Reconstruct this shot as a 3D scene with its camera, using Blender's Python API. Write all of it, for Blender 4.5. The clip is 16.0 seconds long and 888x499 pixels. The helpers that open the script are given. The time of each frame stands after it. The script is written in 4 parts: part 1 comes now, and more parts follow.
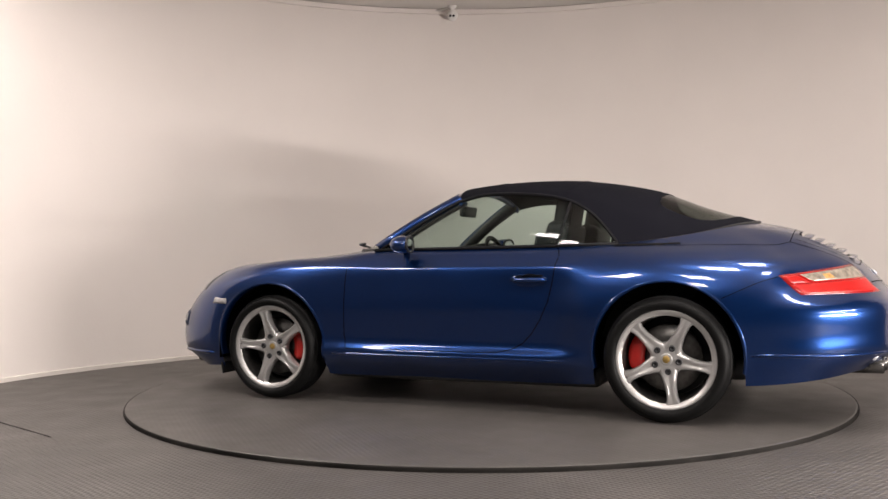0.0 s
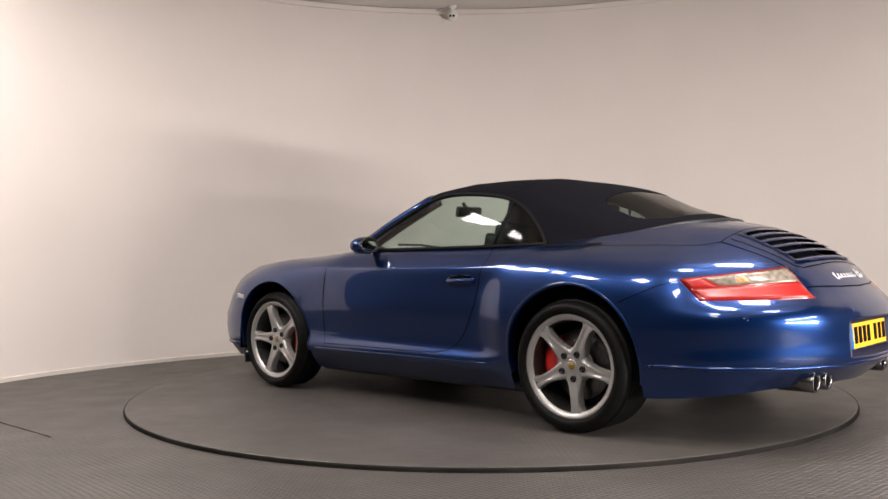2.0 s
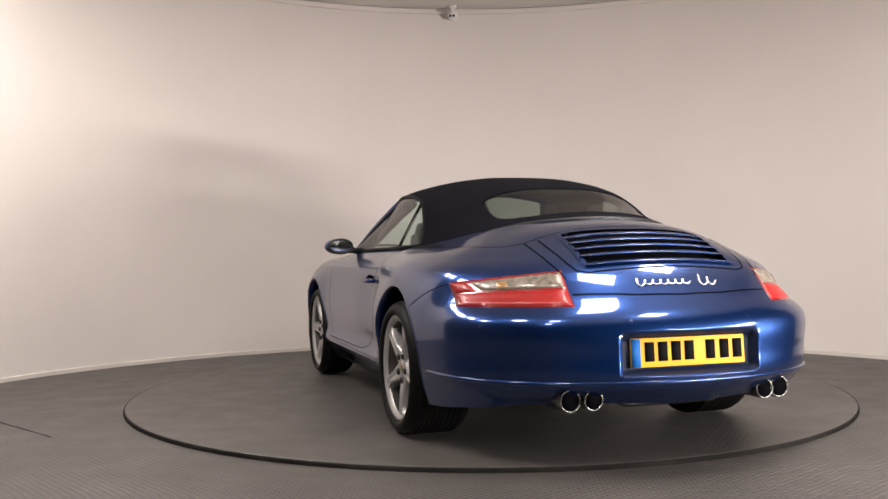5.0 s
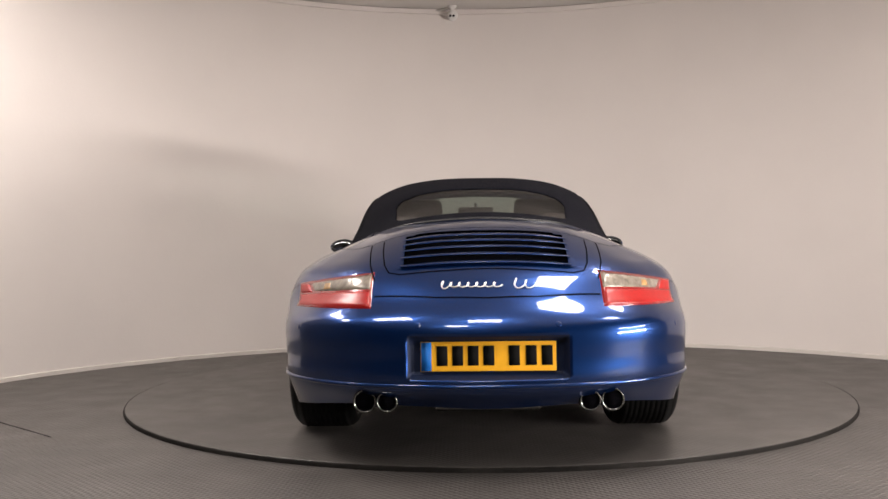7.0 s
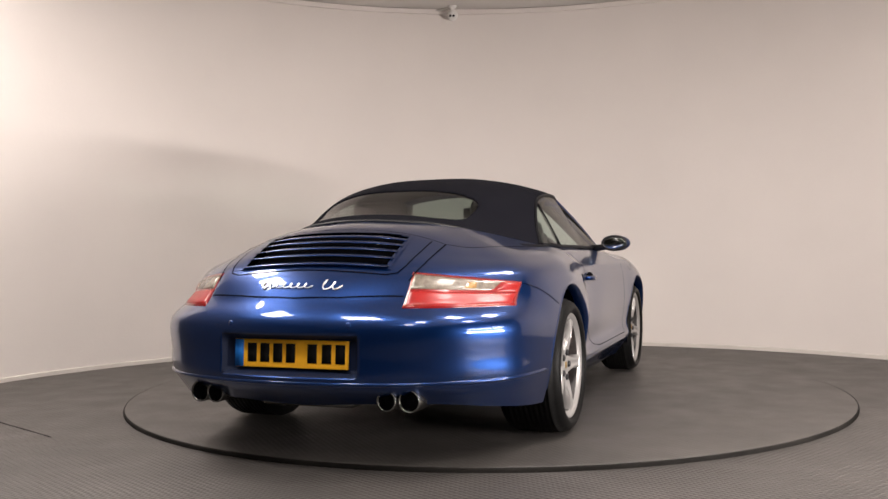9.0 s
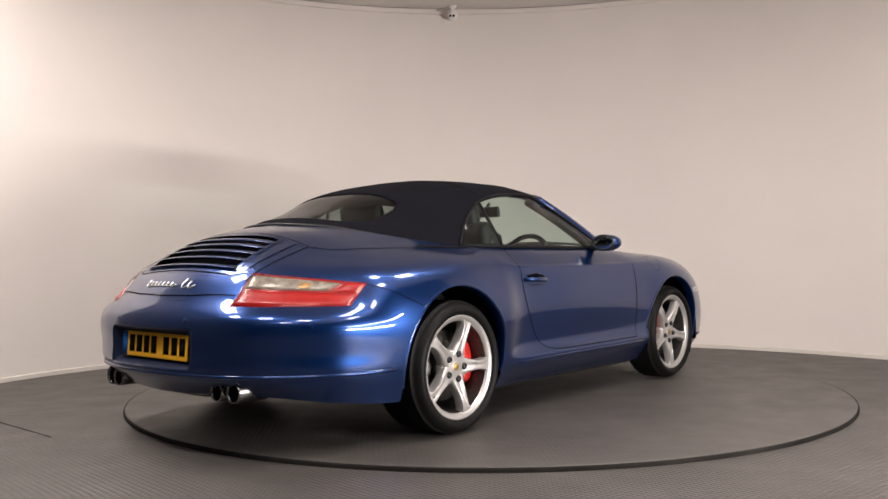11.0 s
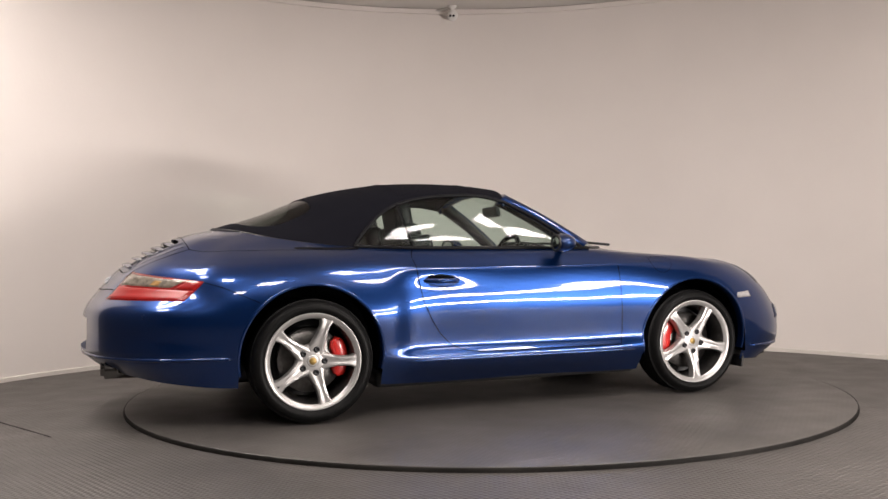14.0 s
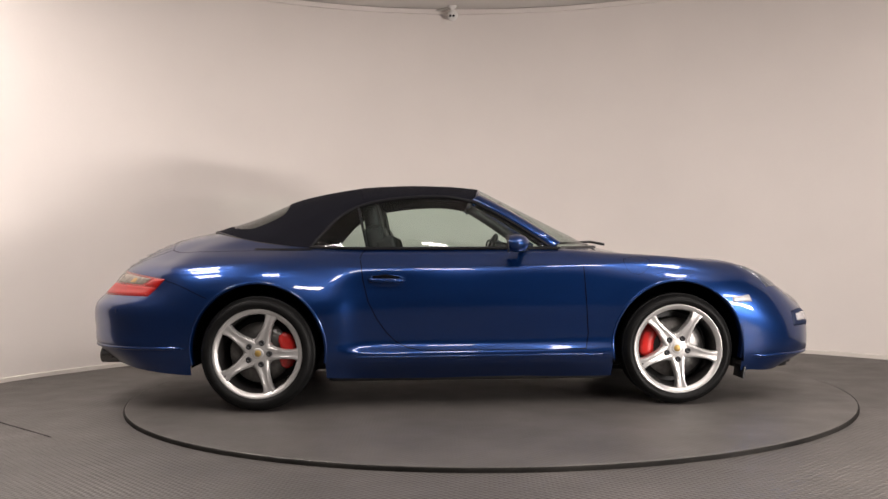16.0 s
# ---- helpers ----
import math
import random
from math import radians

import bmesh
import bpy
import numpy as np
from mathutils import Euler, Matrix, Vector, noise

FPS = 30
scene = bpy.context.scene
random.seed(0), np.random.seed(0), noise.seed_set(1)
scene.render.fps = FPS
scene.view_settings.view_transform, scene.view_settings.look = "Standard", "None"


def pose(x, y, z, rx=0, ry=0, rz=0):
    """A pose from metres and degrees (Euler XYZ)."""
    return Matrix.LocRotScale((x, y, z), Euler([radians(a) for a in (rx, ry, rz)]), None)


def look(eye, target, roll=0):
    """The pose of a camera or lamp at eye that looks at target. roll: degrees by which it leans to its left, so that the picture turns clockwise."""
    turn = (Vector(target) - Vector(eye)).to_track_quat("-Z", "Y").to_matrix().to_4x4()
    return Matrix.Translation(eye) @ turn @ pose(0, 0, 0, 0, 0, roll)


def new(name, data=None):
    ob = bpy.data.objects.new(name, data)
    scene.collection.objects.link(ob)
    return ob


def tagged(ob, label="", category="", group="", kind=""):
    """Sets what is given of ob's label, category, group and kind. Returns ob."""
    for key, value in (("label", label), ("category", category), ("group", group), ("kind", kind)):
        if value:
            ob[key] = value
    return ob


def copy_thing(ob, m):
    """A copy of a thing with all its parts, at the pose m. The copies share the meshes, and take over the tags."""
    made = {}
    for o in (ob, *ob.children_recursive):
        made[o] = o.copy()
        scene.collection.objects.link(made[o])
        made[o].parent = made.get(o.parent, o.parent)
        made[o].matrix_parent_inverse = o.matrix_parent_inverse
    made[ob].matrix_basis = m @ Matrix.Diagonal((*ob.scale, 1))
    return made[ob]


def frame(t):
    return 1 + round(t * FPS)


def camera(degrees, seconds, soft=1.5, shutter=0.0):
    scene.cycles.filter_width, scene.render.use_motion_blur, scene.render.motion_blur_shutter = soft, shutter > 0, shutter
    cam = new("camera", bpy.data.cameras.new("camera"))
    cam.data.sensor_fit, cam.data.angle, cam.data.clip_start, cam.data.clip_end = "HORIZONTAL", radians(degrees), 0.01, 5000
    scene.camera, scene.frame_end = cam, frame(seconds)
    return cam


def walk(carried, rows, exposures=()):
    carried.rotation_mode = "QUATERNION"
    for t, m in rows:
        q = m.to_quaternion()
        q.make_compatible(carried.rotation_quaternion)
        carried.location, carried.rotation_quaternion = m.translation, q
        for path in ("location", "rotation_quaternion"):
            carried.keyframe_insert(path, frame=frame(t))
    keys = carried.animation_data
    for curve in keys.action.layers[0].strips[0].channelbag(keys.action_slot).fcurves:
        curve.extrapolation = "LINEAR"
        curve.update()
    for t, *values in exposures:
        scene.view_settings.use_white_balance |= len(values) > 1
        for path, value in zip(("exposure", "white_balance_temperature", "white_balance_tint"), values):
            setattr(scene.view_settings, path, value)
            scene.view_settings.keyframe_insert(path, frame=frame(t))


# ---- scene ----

# ---------------------------------------------------------------- camera
cam = camera(53.17, 16.0)
EYE = pose(0, -5.792, 0.862) @ pose(0, 0, 0, 0, 0, 2.502) @ pose(0, 0, 0, 90.292, 0, 0) @ pose(0, 0, 0, 0, 0, -0.703)
walk(cam, [(0, EYE), (16, EYE)], [(0, 0.06), (2, 0.04), (3.5, 0.10), (4.5, 0.08), (6.5, -0.04), (7.2, -0.06), (8.5, 0.03), (11.5, 0.03), (13, 0.0), (14, -0.09), (15, -0.04), (16, 0.0)])

# ---------------------------------------------------------------- world and light
world = bpy.data.worlds.new("world")
scene.world = world
world.use_nodes = True
world.node_tree.nodes["Background"].inputs[0].default_value = (0.9, 0.95, 1.0, 1)
world.node_tree.nodes["Background"].inputs[1].default_value = 0.15

CEIL = 3.24
FLOOR = -0.022
WALL_C, WALL_R = Vector((0.17, -1.08)), 3.93
# the last two panels are added to brighten the left wall
PANELS = [(-2.75, -1.55), (1.9, -1.3), (-1.45, -3.4), (1.1, -2.4), (2.4, -3.2), (0.1, -4.3), (-0.5, -5.7), (-2.9, -2.6), (-2.7, -0.75)]
PANEL_POWER = 33.5


def area(name, m, sx, sy, power, color):
    d = bpy.data.lights.new(name, "AREA")
    d.shape, d.size, d.size_y, d.energy, d.color = "RECTANGLE", sx, sy, power, color
    ob = new(name, d)
    ob.matrix_world = m
    return ob


for px, py in PANELS:
    area("panel_light", pose(px, py, CEIL - 0.035), 0.54, 0.54, PANEL_POWER, (1.0, 0.91, 0.865))
STRIPS = [look((3.50, -3.6, z), (0, -2.4, z + 0.85)) for z in (0.58, 1.14)]
for strip, power in zip(STRIPS, (178, 60)):
    area("strip_light", strip, 2.2, 0.10, power, (1.0, 0.91, 0.865))

# ---------------------------------------------------------------- materials


def material(name, color, rough=0.5, metal=0.0, coat=0.0, vary=0.0, scale=8.0, bump=0.0, bump_scale=60.0, spec=0.5):
    m = bpy.data.materials.new(name)
    m.use_nodes = True
    nt = m.node_tree
    b = nt.nodes["Principled BSDF"]
    b.inputs["Base Color"].default_value = (*color, 1)
    b.inputs["Roughness"].default_value = rough
    b.inputs["Metallic"].default_value = metal
    b.inputs["Coat Weight"].default_value = coat
    b.inputs["Coat Roughness"].default_value = 0.03
    b.inputs["Specular IOR Level"].default_value = spec
    co = nt.nodes.new("ShaderNodeTexCoord")
    if vary:
        n = nt.nodes.new("ShaderNodeTexNoise")
        n.inputs["Scale"].default_value = scale
        n.inputs["Detail"].default_value = 6
        nt.links.new(co.outputs["Object"], n.inputs["Vector"])
        r = nt.nodes.new("ShaderNodeValToRGB")
        r.color_ramp.elements[0].position, r.color_ramp.elements[1].position = 0.3, 0.7
        r.color_ramp.elements[0].color = (*[c * (1 - vary) for c in color], 1)
        r.color_ramp.elements[1].color = (*[min(1, c * (1 + vary)) for c in color], 1)
        nt.links.new(n.outputs["Fac"], r.inputs["Fac"])
        nt.links.new(r.outputs["Color"], b.inputs["Base Color"])
    if bump:
        n2 = nt.nodes.new("ShaderNodeTexNoise")
        n2.inputs["Scale"].default_value = bump_scale
        n2.inputs["Detail"].default_value = 4
        nt.links.new(co.outputs["Object"], n2.inputs["Vector"])
        bp = nt.nodes.new("ShaderNodeBump")
        bp.inputs["Strength"].default_value = bump
        bp.inputs["Distance"].default_value = 0.004
        nt.links.new(n2.outputs["Fac"], bp.inputs["Height"])
        nt.links.new(bp.outputs["Normal"], b.inputs["Normal"])
    return m


def glass(name, color, rough=0.02):
    """Tinted sheet glass: a clear tinted film under a glossy face."""
    m = bpy.data.materials.new(name)
    m.use_nodes = True
    nt = m.node_tree
    nt.nodes.remove(nt.nodes["Principled BSDF"])
    out = nt.nodes["Material Output"]
    tr = nt.nodes.new("ShaderNodeBsdfTransparent")
    tr.inputs[0].default_value = (*color, 1)
    gl = nt.nodes.new("ShaderNodeBsdfGlossy")
    gl.inputs["Roughness"].default_value = rough
    lw = nt.nodes.new("ShaderNodeLayerWeight")
    lw.inputs[0].default_value = 0.5
    fr = nt.nodes.new("ShaderNodeMath")
    fr.operation = "POWER"
    fr.inputs[1].default_value = 4.0
    nt.links.new(lw.outputs["Facing"], fr.inputs[0])
    gain = nt.nodes.new("ShaderNodeMath")
    gain.operation = "MULTIPLY_ADD"
    gain.inputs[1].default_value, gain.inputs[2].default_value = 0.7, 0.045
    nt.links.new(fr.outputs[0], gain.inputs[0])
    fr = gain
    mix = nt.nodes.new("ShaderNodeMixShader")
    nt.links.new(fr.outputs[0], mix.inputs[0])
    nt.links.new(tr.outputs[0], mix.inputs[1])
    nt.links.new(gl.outputs[0], mix.inputs[2])
    nt.links.new(mix.outputs[0], out.inputs[0])
    return m


def glow(name, color, strength):
    m = bpy.data.materials.new(name)
    m.use_nodes = True
    b = m.node_tree.nodes["Principled BSDF"]
    b.inputs["Base Color"].default_value = (0.8, 0.8, 0.8, 1)
    b.inputs["Emission Color"].default_value = (*color, 1)
    b.inputs["Emission Strength"].default_value = strength
    return m


def tread_floor(name, color, relief):
    """Grey anti-slip flooring with a fine raised lozenge tread, scuffed."""
    m = material(name, color, 0.42, vary=0.20, scale=1.7)
    nt = m.node_tree
    b = nt.nodes["Principled BSDF"]
    co = nt.nodes.new("ShaderNodeTexCoord")
    waves = []
    for turn in (45, -45):
        mp = nt.nodes.new("ShaderNodeMapping")
        mp.inputs["Rotation"].default_value = (0, 0, radians(turn))
        w = nt.nodes.new("ShaderNodeTexWave")
        w.inputs["Scale"].default_value = 12.0
        nt.links.new(co.outputs["Object"], mp.inputs["Vector"])
        nt.links.new(mp.outputs["Vector"], w.inputs["Vector"])
        waves.append(w)
    mul = nt.nodes.new("ShaderNodeMath")
    mul.operation = "MULTIPLY"
    nt.links.new(waves[0].outputs["Fac"], mul.inputs[0])
    nt.links.new(waves[1].outputs["Fac"], mul.inputs[1])
    bp = nt.nodes.new("ShaderNodeBump")
    bp.inputs["Strength"].default_value = relief
    bp.inputs["Distance"].default_value = 0.003
    nt.links.new(mul.outputs[0], bp.inputs["Height"])
    nt.links.new(bp.outputs["Normal"], b.inputs["Normal"])
    n = nt.nodes.new("ShaderNodeTexNoise")
    n.inputs["Scale"].default_value = 5.0
    n.inputs["Detail"].default_value = 8
    nt.links.new(co.outputs["Object"], n.inputs["Vector"])
    mr = nt.nodes.new("ShaderNodeMapRange")
    mr.inputs["To Min"].default_value, mr.inputs["To Max"].default_value = 0.36, 0.6
    nt.links.new(n.outputs["Fac"], mr.inputs["Value"])
    nt.links.new(mr.outputs["Result"], b.inputs["Roughness"])
    return m


M_WALL = material("warm_white_plaster", (0.76, 0.705, 0.665), 0.85, vary=0.03, scale=0.9, bump=0.15, bump_scale=35)
M_DARK = material("dark_grey_paint", (0.055, 0.053, 0.052), 0.8, vary=0.1, scale=1.5)
M_CEIL = material("ceiling_paint", (0.62, 0.59, 0.56), 0.9, vary=0.03, scale=1.2)
M_FLOOR = tread_floor("grey_tread_floor", (0.062, 0.0563, 0.052), 1.0)
M_TABLE = tread_floor("grey_turntable_deck", (0.065, 0.059, 0.0545), 0.22)
M_GAP = material("dark_rubber_edge", (0.011, 0.010, 0.009), 0.8, vary=0.55, scale=3.5, spec=0.08)
M_SKIRT = material("off_white_skirting", (0.66, 0.62, 0.57), 0.6, vary=0.06, scale=3)
M_PAINT = material("blue_metallic_paint", (0.0021, 0.0250, 0.120), 0.28, metal=0.82, coat=0.88, vary=0.05, scale=90)
# lamp surround; also the body-blue plate recess, darkened in colour for its shade
M_NAVY = material("dark_matte_navy", (0.004, 0.010, 0.034), 0.6, vary=0.1, scale=60, spec=0.25)
M_SEAM_SHADE = material("dark_gap_and_shade", (0.002, 0.002, 0.003), 0.9, spec=0.03)
M_CLOTH = material("dark_blue_canvas", (0.0055, 0.0055, 0.0085), 0.95, vary=0.2, scale=260, bump=0.5, bump_scale=700, spec=0.08)
M_BLACK = material("black_plastic", (0.010, 0.010, 0.011), 0.45, vary=0.15, scale=30)
M_TRIM = material("black_rubber_trim", (0.006, 0.006, 0.007), 0.5, spec=0.1)
M_TYRE = material("tyre_rubber", (0.005, 0.005, 0.005), 0.48, spec=0.10, vary=0.25, scale=25, bump=0.2, bump_scale=120)
M_ALLOY = material("silver_alloy", (0.43, 0.42, 0.41), 0.36, metal=0.65, coat=0.2, vary=0.04, scale=40)
M_DISC = material("brake_disc_steel", (0.09, 0.086, 0.084), 0.45, metal=0.9, vary=0.2, scale=50)
M_ROTOR = material("bright_brake_rotor", (0.14, 0.135, 0.13), 0.35, metal=1.0, vary=0.25, scale=40)
M_CALIPER = material("red_caliper_enamel", (0.50, 0.018, 0.014), 0.28, coat=0.6)
M_STEEL = material("polished_steel", (0.20, 0.195, 0.19), 0.25, metal=1.0)
M_GOLD = material("gold_badge", (0.30, 0.20, 0.06), 0.45, metal=0.6)
M_BOLT = material("dark_bolt", (0.018, 0.018, 0.02), 0.5, metal=0.5)
M_GLASS = glass("green_tinted_glass", (0.76, 0.86, 0.815))
M_RGLASS = glass("dark_tinted_glass", (0.30, 0.335, 0.31))
M_RED = material("red_lens", (0.29, 0.004, 0.003), 0.32, coat=0.12, vary=0.12, scale=60)
M_REDRIM = material("red_lens_rim", (0.20, 0.005, 0.005), 0.2, coat=0.5)
M_CLEAR = material("clear_ribbed_lens", (0.19, 0.162, 0.13), 0.25, metal=0.15, coat=0.3, vary=0.45, scale=34)
M_AMBER = material("pale_lens", (0.30, 0.29, 0.29), 0.25, coat=1.0, vary=0.2, scale=60)
M_HEAD = material("headlight_cover", (0.06, 0.065, 0.08), 0.15, coat=0.8, vary=0.3, scale=12)
M_DIVIDER = material("smoked_lens_divider", (0.07, 0.05, 0.04), 0.4)
M_BULB = material("amber_bulb_lens", (0.36, 0.20, 0.07), 0.2, coat=0.8, vary=0.4, scale=40)
M_YELLOW = material("yellow_plate", (0.86, 0.43, 0.022), 0.5, spec=0.2, vary=0.04, scale=30)
M_PBLUE = material("plate_blue_band", (0.01, 0.12, 0.42), 0.5, spec=0.2)
M_INK = material("plate_black", (0.008, 0.008, 0.008), 0.85, spec=0.05)
M_LEATHER = material("black_leather", (0.010, 0.010, 0.011), 0.5, spec=0.25, vary=0.2, scale=25, bump=0.25, bump_scale=180)
M_CHROME = material("chrome_badge", (0.86, 0.86, 0.87), 0.35, metal=1.0)
M_MIRROR = material("mirror_glass", (0.50, 0.52, 0.53), 0.03, metal=1.0)
M_WHITE = material("white_plastic", (0.72, 0.70, 0.67), 0.4, vary=0.03)
M_PANEL = glow("lit_diffuser", (1.0, 0.94, 0.88), 6.0)

# ---------------------------------------------------------------- mesh helpers


def link(name, bm, mat, parent=None, label="", smooth=True):
    me = bpy.data.meshes.new(name)
    bm.to_mesh(me)
    bm.free()
    for p in me.polygons:
        p.use_smooth = smooth
    me.materials.append(mat)
    ob = new(name, me)
    if parent:
        ob.parent = parent
    if label:
        ob["label"] = label
    return ob


def part(name, bm, mat, parent, label="", smooth=True):
    return link(name, bm, mat, parent, label, smooth)


def box_bm(sx, sy, sz, m=None, bevel=0.0, seg=2):
    bm = bmesh.new()
    bmesh.ops.create_cube(bm, size=1.0, matrix=Matrix.Diagonal((sx, sy, sz, 1)))
    if bevel:
        bmesh.ops.bevel(bm, geom=bm.edges[:], offset=bevel, segments=seg, affect="EDGES", profile=0.6)
    if m is not None:
        bm.transform(m)
    return bm


def lathe_bm(profile, seg=48, closed=False, m=None):
    """Turn a profile of (radius, height) about the y axis; height runs along +y."""
    bm = bmesh.new()
    rings = []
    for r, h in profile:
        rings.append([bm.verts.new((r * math.cos(a), h, r * math.sin(a))) for a in (2 * math.pi * i / seg for i in range(seg))])
    n = len(rings)
    for k in range(n if closed else n - 1):
        a, b = rings[k], rings[(k + 1) % n]
        for i in range(seg):
            bm.faces.new((a[i], a[(i + 1) % seg], b[(i + 1) % seg], b[i]))
    bmesh.ops.recalc_face_normals(bm, faces=bm.faces[:])
    if m is not None:
        bm.transform(m)
    return bm


def join(*bms):
    out = bmesh.new()
    for b in bms:
        me = bpy.data.meshes.new("tmp")
        b.to_mesh(me)
        b.free()
        out.from_mesh(me)
        bpy.data.meshes.remove(me)
    return out


def tube_bm(pts, radius, seg=10, ry=None):
    """A tube with rounded ends along a list of points; radius may be a list."""
    bm = bmesh.new()
    pts = [Vector(p) for p in pts]
    rad = radius if isinstance(radius, (list, tuple)) else [radius] * len(pts)
    rings = []
    for i, p in enumerate(pts):
        d = (pts[min(i + 1, len(pts) - 1)] - pts[max(i - 1, 0)]).normalized()
        s = d.cross(Vector((0, 0, 1)))
        s = s.normalized() if s.length > 1e-4 else Vector((1, 0, 0))
        u = s.cross(d).normalized()
        rings.append([bm.verts.new(p + rad[i] * (math.cos(a) * s + math.sin(a) * u * (ry or 1))) for a in (2 * math.pi * k / seg for k in range(seg))])
    for a, b in zip(rings, rings[1:]):
        for k in range(seg):
            bm.faces.new((a[k], a[(k + 1) % seg], b[(k + 1) % seg], b[k]))
    bm.faces.new(rings[0])
    bm.faces.new(rings[-1])
    bmesh.ops.recalc_face_normals(bm, faces=bm.faces[:])
    return bm


def crom(P, n):
    """Smooth curve through the rows of P (k, ...), n steps a span, with the row before the first and after the last in P."""
    out = []
    for i in range(1, len(P) - 2):
        for s in range(n):
            t = s / n
            a, b, c, d = P[i - 1], P[i], P[i + 1], P[i + 2]
            out.append(0.5 * (2 * b + (c - a) * t + (2 * a - 5 * b + 4 * c - d) * t * t + (3 * b - a - 3 * c + d) * t ** 3))
    out.append(P[-2])
    return np.array(out)


def grid_normals(G):
    du, dv = np.gradient(G, axis=0), np.gradient(G, axis=1)
    n = np.cross(du, dv)
    return n / np.maximum(np.linalg.norm(n, axis=2, keepdims=True), 1e-9)


def mesh_part(name, V, N, F, mat, parent, label=""):
    """One mesh from the faces F of a larger smooth sheet, keeping the sheet's normals at the cut."""
    used = sorted({i for f in F for i in f})
    at = {v: k for k, v in enumerate(used)}
    me = bpy.data.meshes.new(name)
    me.from_pydata([tuple(V[i]) for i in used], [], [[at[i] for i in f] for f in F])
    me.update()
    for p in me.polygons:
        p.use_smooth = True
    me.normals_split_custom_set_from_vertices([tuple(N[i]) for i in used])
    me.materials.append(mat)
    ob = new(name, me)
    ob.parent = parent
    if label:
        ob["label"] = label
    return ob


# ---------------------------------------------------------------- the room


def build_room():
    # floor, one sheet
    bm = bmesh.new()
    for a in range(-12, 13):
        for b in range(-12, 13):
            bm.verts.new((a, b, FLOOR))
    bm.verts.ensure_lookup_table()
    for a in range(24):
        for b in range(24):
            k = a * 25 + b
            bm.faces.new([bm.verts[i] for i in (k, k + 25, k + 26, k + 1)])
    fl = link("floor", bm, M_FLOOR, smooth=False)
    tagged(fl, "grey anti-slip studio floor with fine tread pattern", "floor", kind="structure")
    # curved wall with thickness
    bm = bmesh.new()
    path = []
    n = 72
    for i in range(n + 1):
        a = radians(173) - radians(169) * i / n
        path.append(Vector((WALL_C.x + WALL_R * math.cos(a), WALL_C.y + WALL_R * math.sin(a))))
    rows = []
    for i, p in enumerate(path):
        d = (path[min(i + 1, len(path) - 1)] - path[max(i - 1, 0)]).normalized()
        o = Vector((-d.y, d.x)) * 0.15
        rows.append([bm.verts.new(c) for c in ((p.x, p.y, -0.05), (p.x, p.y, CEIL), (p.x + o.x, p.y + o.y, CEIL), (p.x + o.x, p.y + o.y, -0.05))])
    for a, b in zip(rows, rows[1:]):
        for k in range(4):
            bm.faces.new((a[k], b[k], b[(k + 1) % 4], a[(k + 1) % 4]))
    bm.faces.new(rows[0])
    bm.faces.new(rows[-1])
    bmesh.ops.recalc_face_normals(bm, faces=bm.faces[:])
    w = link("wall_curved", bm, M_WALL)
    for p in w.data.polygons:
        p.use_smooth = abs(p.normal.z) < 0.3
    w.data.set_sharp_from_angle(angle=radians(40))
    tagged(w, "curved warm white plaster studio wall", "wall", kind="structure")
    bm = box_bm(8.3, 0.15, CEIL + 0.05, pose(WALL_C.x, -9.68, CEIL / 2 - 0.025))
    tagged(link("wall_south", bm, M_DARK, smooth=False), "plain dark grey wall closing the hall", "wall", kind="structure")
    for nm, sx, y1 in (("wall_west", -1, WALL_C.y + WALL_R * math.sin(radians(173)) - 0.004), ("wall_east", 1, -0.81)):
        bm = box_bm(0.15, y1 + 9.6, CEIL + 0.05, pose(WALL_C.x + sx * (WALL_R + 0.078), (y1 - 9.6) / 2, CEIL / 2 - 0.025))
        tagged(link(nm, bm, M_DARK, smooth=False), "plain dark grey side wall of the hall", "wall", kind="structure")
    bm = box_bm(8.6, 13.2, 0.12, pose(WALL_C.x, -3.2, CEIL + 0.06))
    tagged(link("ceiling", bm, M_CEIL, smooth=False), "pale grey painted flat ceiling", "ceiling", kind="structure")
    # thin rounded trim where wall meets floor and ceiling
    for nm, z0, h, dep, mat, lab in (("baseboard", FLOOR, 0.035, 0.012, M_SKIRT, "low off-white trim along the curved wall"), ("ceiling_trim", CEIL - 0.05, 0.05, 0.03, M_WALL, "narrow white trim under the ceiling")):
        bm = bmesh.new()
        rows = []
        for i in range(n + 1):
            a = radians(173) - radians(169) * i / n
            c = Vector((math.cos(a), math.sin(a)))
            prof = ((WALL_R - 0.002, z0), (WALL_R - 0.002, z0 + h), (WALL_R - dep, z0 + h * 0.85), (WALL_R - dep, z0))
            rows.append([bm.verts.new((WALL_C.x + r * c.x, WALL_C.y + r * c.y, z)) for r, z in prof])
        for a, b in zip(rows, rows[1:]):
            for k in range(4):
                bm.faces.new((a[k], b[k], b[(k + 1) % 4], a[(k + 1) % 4]))
        bmesh.ops.recalc_face_normals(bm, faces=bm.faces[:])
        tagged(link(nm, bm, mat, smooth=False), lab, "trim", kind="structure")


